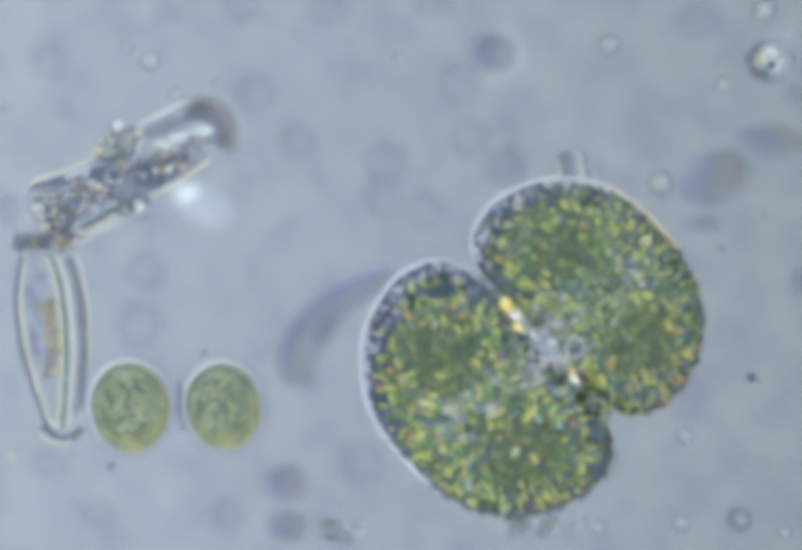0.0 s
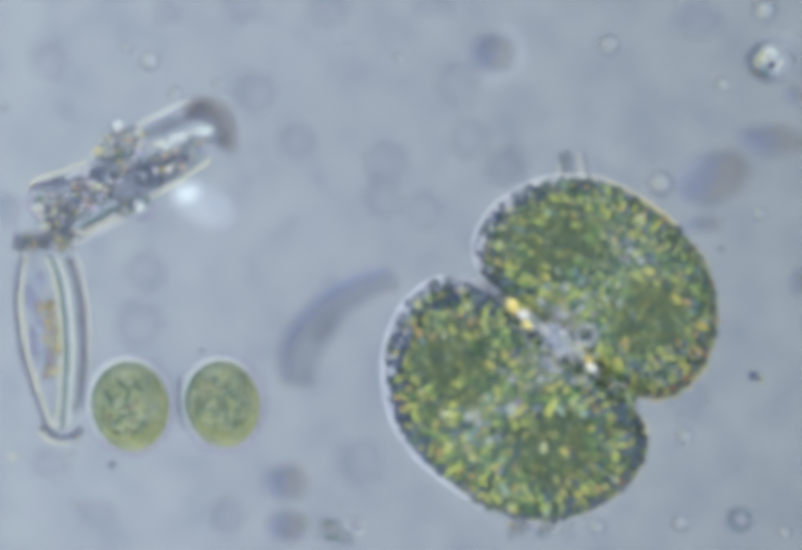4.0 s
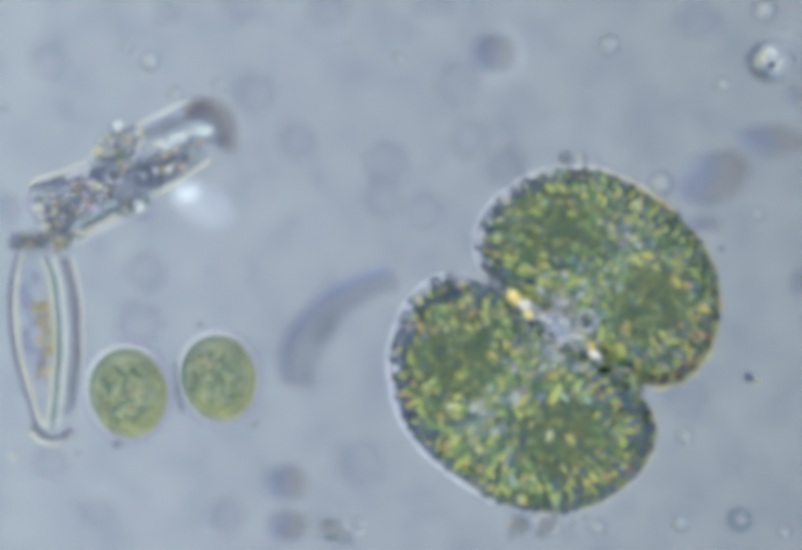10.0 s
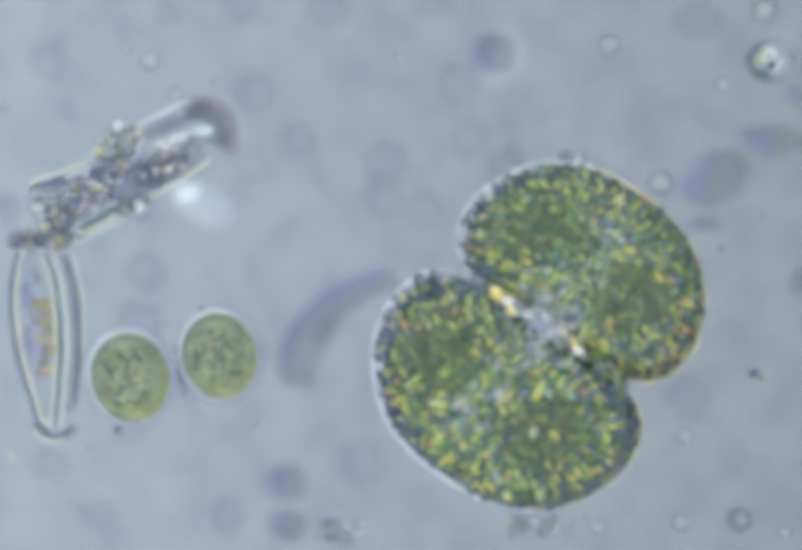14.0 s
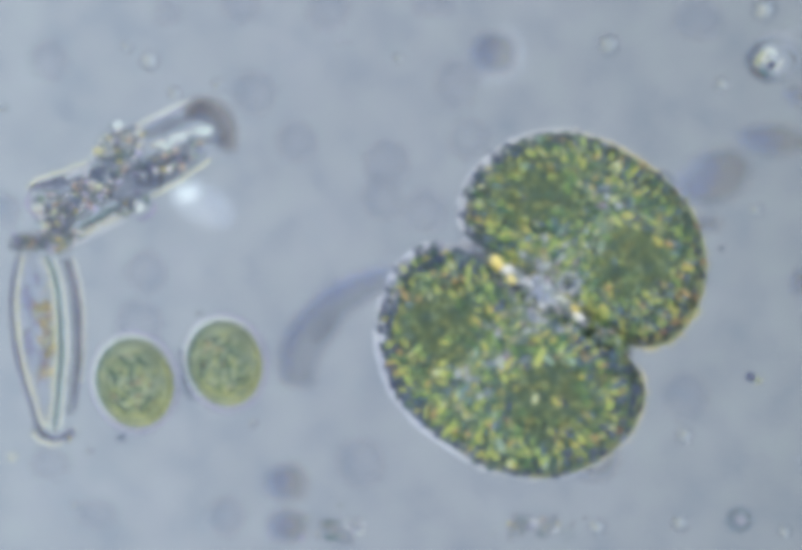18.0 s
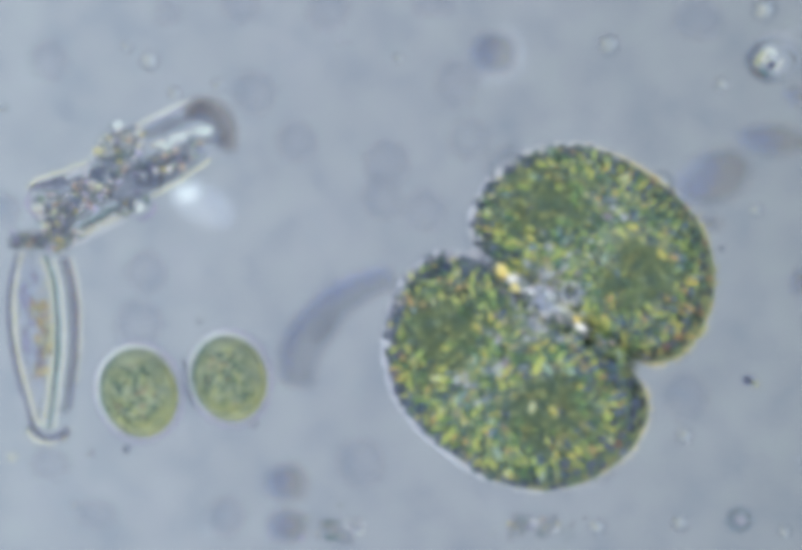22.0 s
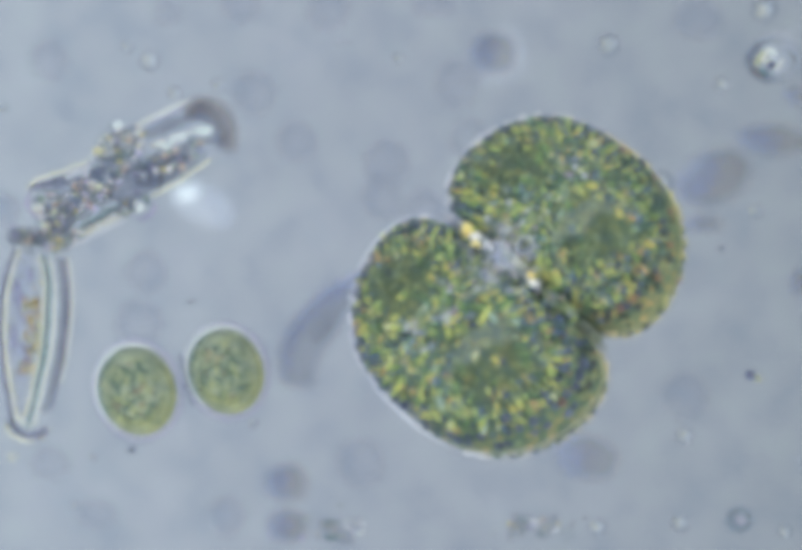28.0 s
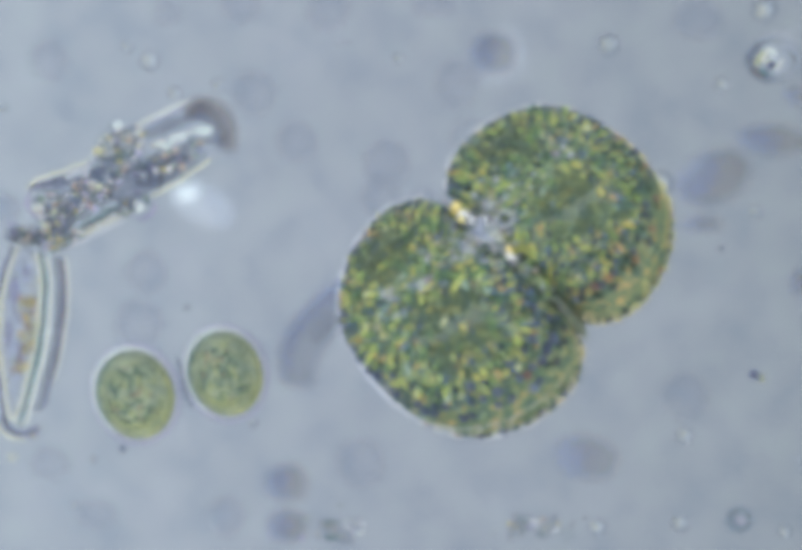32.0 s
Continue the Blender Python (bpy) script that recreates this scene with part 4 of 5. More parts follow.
# ---- the tube of debris ----
def debris_tube():
    rng = random.Random(5)
    z = 0.055
    o = at(60, 400, z)
    ob = base("debris_tube", Matrix.Translation(o), "torn translucent tube of debris with slate-grey contents and clinging crumbs", "debris")

    def q(px, py, dz=0.0):
        f = min(1.0, max(0.0, (px - 240) / 190))
        return at(px, py, z + dz + 0.05 * f * f) - o

    def blob(name, px, py, rx, ry, a, mat, label, dz=0.0, thick=0.02, rough=0.2):
        bm = bmesh.new()
        lump(bm, Matrix.Translation(q(px, py, dz)) @ place(0, 0, 0, size(rx), size(ry), thick, radians(a)), rough, 2.6, 16, 26, px * 0.7)
        return part(name, bm, mat, ob, label)

    def line(name, pts, r, mat, label="", dz=0.04):
        bm = bmesh.new()
        run = [p + Vector((0, 0.004 * noise.noise(p * 45 + Vector((r, 0, 0))), 0)) for p in spline([q(x, y, dz) for x, y in pts], 8)]
        tube(bm, run, lambda f: size(r) * (0.35 + 0.65 * math.sin(math.pi * (0.06 + 0.88 * f)) ** 0.5 + 0.35 * noise.noise(Vector((f * 9, r * 5, 1)))), 8)
        return part(name, bm, mat, ob, label)

    bm = bmesh.new()
    axis = spline([q(84, 414), q(150, 382), q(250, 334), q(340, 290), q(420, 254)], 8)
    tube(bm, axis, lambda f: 0.047 + 0.006 * math.sin(f * 7) - 0.012 * max(0.0, 0.12 - f) / 0.12, 20)
    part("clear_wall", bm, M_MEMBRANE, ob, "clear tube wall")
    # the left half: a pale chamber with a dark ring in its corner
    blob("chamber", 158, 390, 66, 34, 28, M_VEIL, "pale grey inner chamber", 0.02)
    blob("round_body", 117, 426, 29, 26, 20, M_OLIVEGREY, "olive-grey round body", 0.045, 0.012, 0.12)
    for r, w, m in ((29, 4.2, M_SLATE), (20, 3.0, M_LINE)):
        bm = bmesh.new()
        tube(bm, [q(117 + r * math.cos(a) * (1 + 0.07 * math.sin(3 * a)), 426 - 0.92 * r * math.sin(a), 0.055) for a in np.linspace(0, math.tau, 26, endpoint=False)], lambda f: size(w) * (1 + 0.4 * math.sin(f * 17)), 6, True)
        part("round_edge", bm, m, ob, "dark ring round the body")
    # bright halo and colour fringe of the walls, painted as tinted lines
    line("edge_line", ((53, 366), (66, 356), (90, 346), (122, 335), (172, 314)), 3.2, M_YELLOWLINE, "pale yellowish upper edge", 0.045)
    line("edge_line", ((58, 374), (76, 364), (100, 357), (128, 350)), 6.2, M_VIOLET, "violet line under the edge")
    line("edge_line", ((124, 350), (150, 338), (180, 326)), 3.6, M_HALO, "pale lilac line under the edge")
    line("edge_line", ((57, 376), (53, 394), (58, 412), (70, 426)), 3.0, M_PINK, "faint end of the tube")
    line("inner_line", ((88, 404), (98, 380), (122, 361), (164, 346), (196, 338)), 4.6, M_SLATE, "dark inner wall", 0.05)
    line("inner_line", ((150, 448), (182, 431), (214, 413), (240, 396)), 4.6, M_TEALLINE, "teal inner wall", 0.055)
    line("inner_line", ((136, 464), (170, 446), (204, 426), (226, 414)), 3.6, M_RUST, "rusty line under the teal wall", 0.05)
    line("edge_line", ((124, 472), (158, 462), (196, 440), (232, 424), (262, 412)), 3.2, M_YELLOWLINE, "pale yellowish lower edge", 0.05)
    line("edge_line", ((132, 486), (172, 466), (206, 446), (250, 428)), 3.0, M_HALO, "pale outer edge", 0.03)
    line("edge_line", ((116, 482), (146, 472), (178, 452)), 4.0, M_SLATE, "dark lower edge", 0.04)
    # the slate lumps in the middle
    blob("grey_lump", 262, 358, 56, 33, 24, M_SLATEBLUE, "slate-grey lumpy matter", 0.05)
    blob("grey_lump", 312, 330, 54, 27, 28, M_SLATEBLUE, "slate-grey lumpy matter", 0.04)
    blob("grey_lump", 190, 336, 24, 11, 30, M_SLATE, "dark lump by the upper wall", 0.045)
    blob("grey_lump", 236, 288, 42, 30, 35, M_OLIVEGREY, "olive-grey matter under the crumbs", 0.03)
    blob("grey_lump", 246, 404, 20, 12, 30, M_SLATE, "dark lump by the lower wall", 0.045)
    # the open half: two slate bands with a bright slit between them
    line("slate_band", ((276, 266), (318, 250), (362, 232), (404, 214)), 12.5, M_SLATEBLUE, "upper slate band", 0.02)
    line("slate_band", ((286, 326), (330, 308), (372, 288), (410, 270)), 14.0, M_DRUM, "lower slate band", 0.02)
    line("slate_band", ((300, 346), (345, 322), (396, 294)), 9.0, M_DRUM, "lower slate band", 0.015)
    line("pale_streak", ((298, 284), (330, 274), (372, 262), (414, 248)), 6.5, M_WHITE, "bright slit", 0.05)
    blob("pale_spot", 326, 284, 13, 9, 20, M_WHITE, "bright spot in the slit", 0.055, 0.008)
    blob("pale_spot", 404, 256, 16, 8, 22, M_WHITE, "bright end of the slit", 0.055, 0.008)
    line("edge_line", ((256, 254), (286, 236), (326, 216), (368, 197)), 3.4, M_PALE, "pale upper edge")
    line("edge_line", ((290, 246), (330, 226), (372, 206)), 3.0, M_LILACVIOLET, "lilac line under the edge")
    line("edge_line", ((298, 370), (340, 347), (404, 306)), 3.4, M_SLATE, "dark lower edge")
    line("edge_line", ((296, 384), (344, 358), (412, 312)), 3.6, M_YELLOWLINE, "pale yellowish lower edge", 0.045)
    line("edge_line", ((306, 366), (350, 341), (408, 300)), 5.0, M_MEMBRANE, "clear band inside the lower edge", 0.04)
    line("edge_line", ((300, 392), (302, 410), (290, 424), (268, 432)), 3.0, M_PINK, "lilac curl of torn wall", 0.03)
    line("edge_line", ((180, 306), (192, 290), (200, 268)), 3.2, M_PALE, "pale edge of the crumb heap", 0.03)
    for pts, r, mat in ((((362, 222), (384, 208), (410, 211), (432, 228), (446, 256), (448, 296)), 19, M_BROWN), (((372, 224), (400, 222), (424, 240), (436, 270)), 15, M_DRUM)):
        bm = bmesh.new()
        tube(bm, spline([at(x, y, 0.75) - o for x, y in pts], 6), lambda f: size(r) * (0.6 + 0.4 * math.sin(math.pi * f)), 14)
        part("end_cap", bm, mat, ob, "brownish grey rounded end curling up")
    for x, y, r in ((434, 272, 15), (392, 216, 14)):
        bm = bmesh.new()
        lump(bm, Matrix.Translation(at(x, y, 0.6) - o) @ place(0, 0, 0.02, size(r), size(r * 1.1), 0.01), 0.2, 2, 10, 14)
        part("dark_knob", bm, M_SLATE, ob, "dark spot on the rounded end")

    def patch(n, cx, cy, rx, ry, tilt, lo, hi):
        for i in range(n):
            a, r = rng.uniform(0, math.tau), math.sqrt(rng.random())
            x, y = rx * r * math.cos(a), ry * r * math.sin(a)
            c, sn = math.cos(radians(tilt)), math.sin(radians(tilt))
            p = q(cx + x * c + y * sn, cy - x * sn + y * c, rng.uniform(0.055, 0.075))
            g = size(rng.uniform(lo, hi))
            piece("crumb", G_CRUMB, ob, place(*p, g, g * rng.uniform(0.6, 1), g * 0.6, rng.uniform(0, 3.1)))

    # a fine mosaic of crumbs over the whole tube
    fine = []
    for i in range(430):
        f, v = rng.random(), rng.gauss(0, 0.42)
        if abs(v) > 1 or f > 0.62 and -0.95 < v < -0.2 or 0.45 < f < 0.95 and v > -0.3 and rng.random() < 0.72:
            continue
        x, y = 72 + 318 * f + 16 * v, 428 - 152 * f + 40 * v
        if x > 190 and x < 300 and rng.random() < 0.5:
            y -= abs(rng.gauss(0, 22))
        g = size(rng.uniform(2.6, 5.2))
        fine.append(Matrix.Translation(q(x, y, rng.uniform(0.05, 0.072))) @ place(0, 0, 0, g * rng.uniform(0.9, 1.7), g, g * 0.5, rng.gauss(0.45, 0.8)))
    fm = swarm(fine)
    fm.materials.append(M_MOSAIC)
    tagged(piece("crumb_cover", fm, ob, Matrix.Identity(4)), "fine pale and slate crumbs", kind="stuff")
    patch(70, 234, 280, 50, 40, 38, 3.5, 7.5)
    patch(40, 160, 388, 64, 28, 28, 3.5, 6.5)
    patch(16, 118, 426, 24, 20, 0, 3, 5.5)
    patch(12, 282, 348, 64, 26, 28, 3, 5.5)
    patch(34, 256, 406, 40, 14, 28, 3, 7)
    patch(10, 335, 268, 56, 22, 28, 3, 5.5)
    patch(34, 130, 466, 30, 12, 20, 3, 6)
    blob("pale_spot", 231, 248, 6, 11, -20, M_WHITE, "bright white spot on the crumbs", 0.08, 0.006)
    blob("pale_spot", 272, 406, 6, 10, -25, M_WHITE, "bright white spot on the crumbs", 0.08, 0.006)
    return ob


# ---- dust far below the focus, on the lamp glass ----
def dome(bm):
    """Keep the upper half, which sits on the glass."""
    bmesh.ops.bisect_plane(bm, geom=bm.verts[:] + bm.edges[:] + bm.faces[:], plane_co=(0, 0, 0), plane_no=(0, 0, 1), clear_inner=True)


def dust(px, py, rx, ry, mat, angle=0.0, name="dust_blob", label="blurred grey dust speck on the lamp glass", flat=0.35, ring=False, sides=False):
    bm = bmesh.new()
    z = FIELD_Z
    lump(bm, place(0, 0, 0, size(rx, z), size(ry, z), size(min(rx, ry), z) * flat, radians(-angle)), 0.12, 1.3, 12, 22, px * 0.37)
    dome(bm)
    lo = min(v.co.z for v in bm.verts)
    ob = new(name, mesh_of(name, bm))
    ob.location = at(px, py, z)
    ob.location.z = z - lo + 0.002
    ob.data.materials.append(mat)
    if ring:
        bm = bmesh.new()
        tube(bm, [(size(rx, z) * 1.02 * math.cos(a), size(ry, z) * 1.02 * math.sin(a), 0) for a in np.linspace(0, math.tau, 28, endpoint=False)], size(6, z), 6, True)
        dome(bm)
        part("rim", bm, M_FAINT, ob)
    # lens colour fringe added as a bluish and a brownish lump
    if sides or mat in (M_GREY, M_DARK):
        for sx, m, side in ((-0.42, M_BLUEFRINGE, "bluish lens fringe"), (0.3, M_BROWNFRINGE, "brownish lens fringe")):
            bm = bmesh.new()
            lump(bm, place(size(rx, z) * sx, 0, 0.004, size(rx, z) * 0.8, size(ry, z) * 0.85, size(min(rx, ry), z) * flat, radians(-angle)), 0.1, 1.3, 10, 18, px * 0.37)
            dome(bm)
            part("dust_fringe", bm, m, ob, side)
    return tagged(ob, label, "dust", "dust on the lamp glass")


def strew(spots):
    for px, py, rx, ry, mat, a in spots:
        dust(px, py, rx, ry, mat, a, ring=mat in (M_FAINT, M_MOTE) and a == 0)


def all_dust():
    strew((
            (895, 165, 38, 40, M_FAINT, 0), (498, 183, 36, 36, M_FAINT, 0), (580, 278, 33, 34, M_FAINT, 0),
            (285, 533, 36, 36, M_FAINT, 0), (272, 635, 40, 40, M_FAINT, 0), (755, 318, 40, 38, M_FAINT, 0), (748, 388, 32, 36, M_FAINT, 0),
            (828, 414, 36, 36, M_FAINT, 0), (990, 328, 34, 34, M_MOTE, 0), (918, 272, 34, 34, M_FAINT, 0), (95, 120, 32, 34, M_FAINT, 0),
            (12, 416, 24, 32, M_FAINT, 0), (705, 905, 38, 40, M_FAINT, 0), (562, 945, 38, 36, M_DARK, 10), (562, 1030, 38, 32, M_DARK, 0)))
    strew((
            (100, 908, 34, 30, M_FAINT, 0), (1515, 274, 60, 30, M_DARK, 5),
            (1375, 438, 34, 12, M_DARK, 0), (1365, 38, 40, 34, M_FAINT, 0), (1566, 552, 18, 26, M_DARK, 0), (1145, 893, 56, 42, M_GREY, 15),
            (1340, 775, 36, 40, M_FAINT, 0), (640, 20, 36, 36, M_FAINT, 0), (470, 10, 34, 26, M_FAINT, 0), (190, 1003, 34, 22, M_FAINT, 0),
            (445, 1010, 30, 34, M_FAINT, 0), (845, 10, 34, 18, M_FAINT, 0), (1560, 190, 26, 14, M_GREY, 30), (325, 25, 22, 22, M_FAINT, 0)))
    z = FIELD_Z
    dust(1400, 346, 72, 46, M_DARK, -40, flat=0.2, sides=True)
    spot = dust(966, 104, 38, 39, M_GREY, 0, ring=True)
    # the spot's pale halo, drawn as a ring
    bm = bmesh.new()
    tube(bm, [(size(52 * math.cos(a), z), size(50 * math.sin(a), z), 0.01) for a in np.linspace(-2.2, 1.6, 22)], lambda f: size(9, z) * math.sin(math.pi * (0.1 + 0.8 * f)), 8)
    dome(bm)
    part("pale_ring", bm, M_GLOWDUST, spot, "pale halo painted as an outer ring")
    bm = bmesh.new()
    tube(bm, [(size(24 * math.cos(a), z), size(24 * math.sin(a), z), 0.02) for a in np.linspace(1.2, 4.4, 14)], lambda f: size(14, z) * math.sin(math.pi * (0.1 + 0.8 * f)), 8)
    dome(bm)
    part("crescent", bm, M_FAINT, spot, "darker crescent inside")
    bm = bmesh.new()
    o = at(640, 640, z)
    pts = spline([at(582, 755, z) - o, at(585, 690, z) - o, at(625, 625, z) - o, at(690, 575, z) - o, at(775, 545, z) - o], 8)
    tube(bm, pts, lambda f: size(40, z) * (0.75 + 0.25 * math.sin(f * 5)), 14)
    bmesh.ops.scale(bm, vec=(1, 1, 0.4), verts=bm.verts)
    dome(bm)
    lo = min(v.co.z for v in bm.verts)
    ob = new("dust_fibre", mesh_of("dust_fibre", bm))
    ob.location = o
    ob.location.z = z - lo + 0.002
    ob.data.materials.append(M_DARK)
    # the fibre's blue lens fringe, added as a thin second tube
    bm = bmesh.new()
    tube(bm, [p + Vector((-0.022, 0.022, 0.03)) for p in pts], lambda f: size(12, z) * (0.6 + 0.4 * math.sin(f * 3)), 12)
    bmesh.ops.scale(bm, vec=(1, 1, 0.4), verts=bm.verts)
    dome(bm)
    part("blue_edge", bm, M_BLUEFRINGE, ob, "bluish lens fringe along the fibre")
    tagged(ob, "blurred curved grey fibre on the lamp glass", "fibre")
    dust(635, 640, 34, 22, M_MOTE, -50, "dust_lump", "blurred darker lump beside the curved fibre", 1.6)
    flake = dust(366, 376, 26, 17, M_GLARE, -20, "bright_flake", "blurred brilliant white flake with a pale glow on the lamp glass")
    # the flake's glow, put in as wide pale lumps
    for dx, dy, rx, ry in ((6, -4, 40, 26), (34, -26, 66, 40)):
        bm = bmesh.new()
        lump(bm, place(size(dx, z), size(dy, z), 0.01, size(rx, z), size(ry, z), size(8, z), radians(-20)), 0.15, 1.4, 10, 18, dx)
        part("pale_glow", bm, M_GLOWDUST, flake, "faint bluish white glow painted round the flake")


# ---- small things on the slide ----
def bead(px, py, r, label="tiny clear round bead with a bright middle", strong=False):
    z = size(r, 0.02) * 0.5
    rng = random.Random(px)
    ob = base("bead", Matrix.Translation(at(px, py, z)), label, "bead", "clear beads")
    # refracted bright middle painted as two lumps, tinted by the lens's fringe
    tone = (M_LILAC, M_LILAC) if strong else (M_WARM, M_COOL)
    for sx, m in zip((-0.3, 0.24), tone):
        bm = bmesh.new()
        lump(bm, place(size(r) * sx, size(r) * rng.uniform(-0.12, 0.12), 0, size(r) * 0.42, size(r) * rng.uniform(0.4, 0.55), z * 0.5), 0.25, 1.8, 10, 14, px + sx)
        part("core", bm, m, ob, "painted bright core with a faint colour fringe")
    # the bead's dark refracted edge, drawn as a grey ring
    turn = rng.uniform(0, 6.28)
    bm = bmesh.new()
    tube(bm, [(size(r) * 0.85 * math.cos(a + turn), size(r) * 0.85 * math.sin(a + turn), 0) for a in np.linspace(0, math.tau, 24, endpoint=False)],
         lambda f: size(r) * ((0.28 if strong else 0.22) + 0.1 * math.sin(f * 6.0)), 8, True)
    part("rim", bm, M_TEALRING if strong else M_EDGE, ob, "grey rim")
    # a painted gleam over the bubble
    if strong:
        bm = bmesh.new()
        tube(bm, [(size(r) * 1.25 * math.cos(a), size(r) * 1.25 * math.sin(a), 0) for a in np.linspace(0.3, 3.0, 14)], lambda f: size(3) * math.sin(math.pi * (0.1 + 0.8 * f)), 6)
        part("outer_gleam", bm, M_MEMBRANE, ob, "pale gleam above the ring")
    return ob


def speck(px, py, rx, ry, mat, angle=0, label="tiny dark speck drifting in the water", name="speck"):
    bm = bmesh.new()
    lump(bm, place(0, 0, 0, size(rx), size(ry), size(min(rx, ry)), radians(-angle)), 0.2, 2, 8, 12, px)
    lo = min(v.co.z for v in bm.verts)
    ob = new(name, mesh_of(name, bm))
    ob.location = at(px, py, -lo)
    ob.data.materials.append(mat)
    return tagged(ob, label, "speck", "drifting specks")


def stub():
    o = at(1110, 355, 0.04)
    ob = base("rod_stub", Matrix.Translation(o), "short grey rod with pale edges standing behind the green cell", "rod")

    def q(px, py, dz=0.0):
        return at(px, py, 0.04) - o + Vector((0, 0, dz))

    bm = bmesh.new()
    tube(bm, spline([q(1116, 375), q(1112, 340), q(1106, 308), q(1104, 298)], 5), lambda f: size(14) if f < 0.9 else size(14) * (1 - (f - 0.9) * 5), 12)
    part("rod", bm, M_SLATEBLUE, ob, "grey rod")
    bm = bmesh.new()
    lump(bm, Matrix.Translation(q(1106, 308, 0.012)) @ place(0, 0, 0, size(13), size(13), 0.012), 0.1, 2, 8, 12)
    part("head", bm, M_DRUM, ob, "darker round head")
    for a, b, mat in (((1092, 320), (1096, 365), M_PALE), ((1128, 300), (1142, 360), M_PALE), ((1139, 300), (1152, 355), M_BAND)):
        bm = bmesh.new()
        tube(bm, [q(*a, 0.005), q(*b, 0.005)], size(3.5), 6)
        part("edge_line", bm, mat, ob)


def crystal():
    o = at(1505, 120, 0)
    ob = base("crystal", Matrix.Translation(o), "angular bright crystal grain inside a dark-ringed droplet", "crystal")
    bm = bmesh.new()
    lump(bm, place(0.004, 0, size(20), size(54), size(46), size(20)), 0.05, 1.2, 16, 26)
    part("droplet", bm, M_MEMBRANE, ob, "clear grey droplet")
    for r, w, lo, hi, mat, label in ((46, 8, 1.2, 5.4, M_SLATE, "dark curved edge"), (58, 4, 0.5, 2.4, M_MEMBRANE, "pale curved edge"), (44, 6, -0.6, 0.9, M_EDGE, "grey curved edge")):
        bm = bmesh.new()
        tube(bm, [(size(r * math.cos(a)) + 0.003, size(0.86 * r * math.sin(a)), size(24)) for a in np.linspace(lo, hi, 18)], lambda f: size(w) * (0.3 + 0.7 * math.sin(math.pi * f)), 8)
        part("edge_line", bm, mat, ob, label)
    def q(px, py):
        return Vector((size(px - 1513), size(120 - py), size(46)))

    for pts, r, mat, label in ((((1474, 132), (1484, 118), (1496, 104)), 5, M_OLIVE_GLEAM, "amber facet"), (((1486, 124), (1498, 110), (1506, 96)), 5, M_PALE, "brilliant facet"),
                               (((1500, 98), (1512, 104), (1520, 110)), 4.5, M_WHITE, "brilliant facet"), (((1494, 128), (1506, 122), (1516, 118)), 5, M_PALE, "pale facet"),
                               (((1498, 132), (1508, 132), (1516, 126)), 8, M_NAVY, "dark blue facet"), (((1480, 140), (1494, 148), (1506, 152)), 5.5, M_TEALLINE, "teal facet"),
                               (((1472, 142), (1478, 150), (1490, 156)), 4.5, M_RUST, "brownish facet"), (((1514, 142), (1524, 132), (1530, 120)), 4.5, M_PALE, "pale facet"),
                               (((1506, 112), (1514, 120), (1524, 124)), 4.5, M_COOL, "cool facet"), (((1470, 120), (1474, 108), (1484, 98)), 4.5, M_DRUM, "grey facet")):
        bm = bmesh.new()
        tube(bm, [q(*p) for p in pts], lambda f: size(r) * (0.45 + 0.55 * math.sin(math.pi * (0.15 + 0.7 * f))), 5)
        part("facet", bm, mat, ob, label).data.shade_flat()
    bm = bmesh.new()
    tube(bm, spline([q(1520, 68), q(1540, 62), q(1560, 66), q(1574, 76)], 5), lambda f: size(4) * math.sin(math.pi * (0.15 + 0.7 * f)), 6)
    part("edge_line", bm, M_MEMBRANE, ob, "pale arc over the droplet")


def grain_cluster(px, py, n, w, h, seed, label):
    rng = random.Random(seed)
    o = at(px, py, 0)
    ob = base("debris_cluster", Matrix.Translation(o), label, "debris", "debris clusters")
    for i in range(n):
        dx, dy, r = rng.uniform(-w, w), rng.gauss(0, h * 0.6), rng.uniform(5, 14)
        c = Vector((size(dx), size(dy), size(r) * 0.4))
        turn = rng.uniform(0, 6.28)
        bm = bmesh.new()
        if i % 3 == 2:
            tube(bm, [c + Vector((size(r) * 1.3 * math.cos(a + turn), size(r) * 0.8 * math.sin(a + turn), 0)) for a in np.linspace(0, 2.4, 8)], size(3.2), 6)
            part("shard", bm, (M_HALO, M_EDGE, M_TEAL)[i % 3 if i > 8 else i % 2], ob)
            continue
        lump(bm, Matrix.Translation(c) @ place(0, 0, 0, size(r) * 0.6, size(r) * 0.45, size(r) * 0.3, turn), 0.2, 2, 8, 12, i)
        grain = part("grain", bm, M_CORE, ob)
        bm = bmesh.new()
        tube(bm, [c + Vector((size(r) * math.cos(a), size(r) * 0.8 * math.sin(a), 0)) for a in np.linspace(0, math.tau, 16, endpoint=False)], size(2.8), 6, True)
        part("rim", bm, M_EDGE, grain)
    for i in range(n + 4):
        g = size(rng.uniform(3, 6))
        piece("crumb", G_CRUMB, ob, place(size(rng.gauss(0, w * 0.6)), size(rng.gauss(0, h * 0.7)), g * 0.5, g * rng.uniform(1, 1.8), g * 0.7, g * 0.5, rng.uniform(0, 3.1)))
    if seed == 4:
        bm = bmesh.new()
        lump(bm, place(size(-14), size(-14), size(4), size(17), size(7), size(5), 0.1), 0.25, 2.2, 10, 16, seed)
        part("dark_lump", bm, M_TEAL, ob, "dark teal lump")


CELL = green_cell()
CELL_A = round_cell(11, 0.0745, 0.0875, radians(6))
CELL_B = round_cell(23, 0.071, 0.084, radians(8))
DIATOM = diatom()
debris_tube()
stub()
crystal()
all_dust()
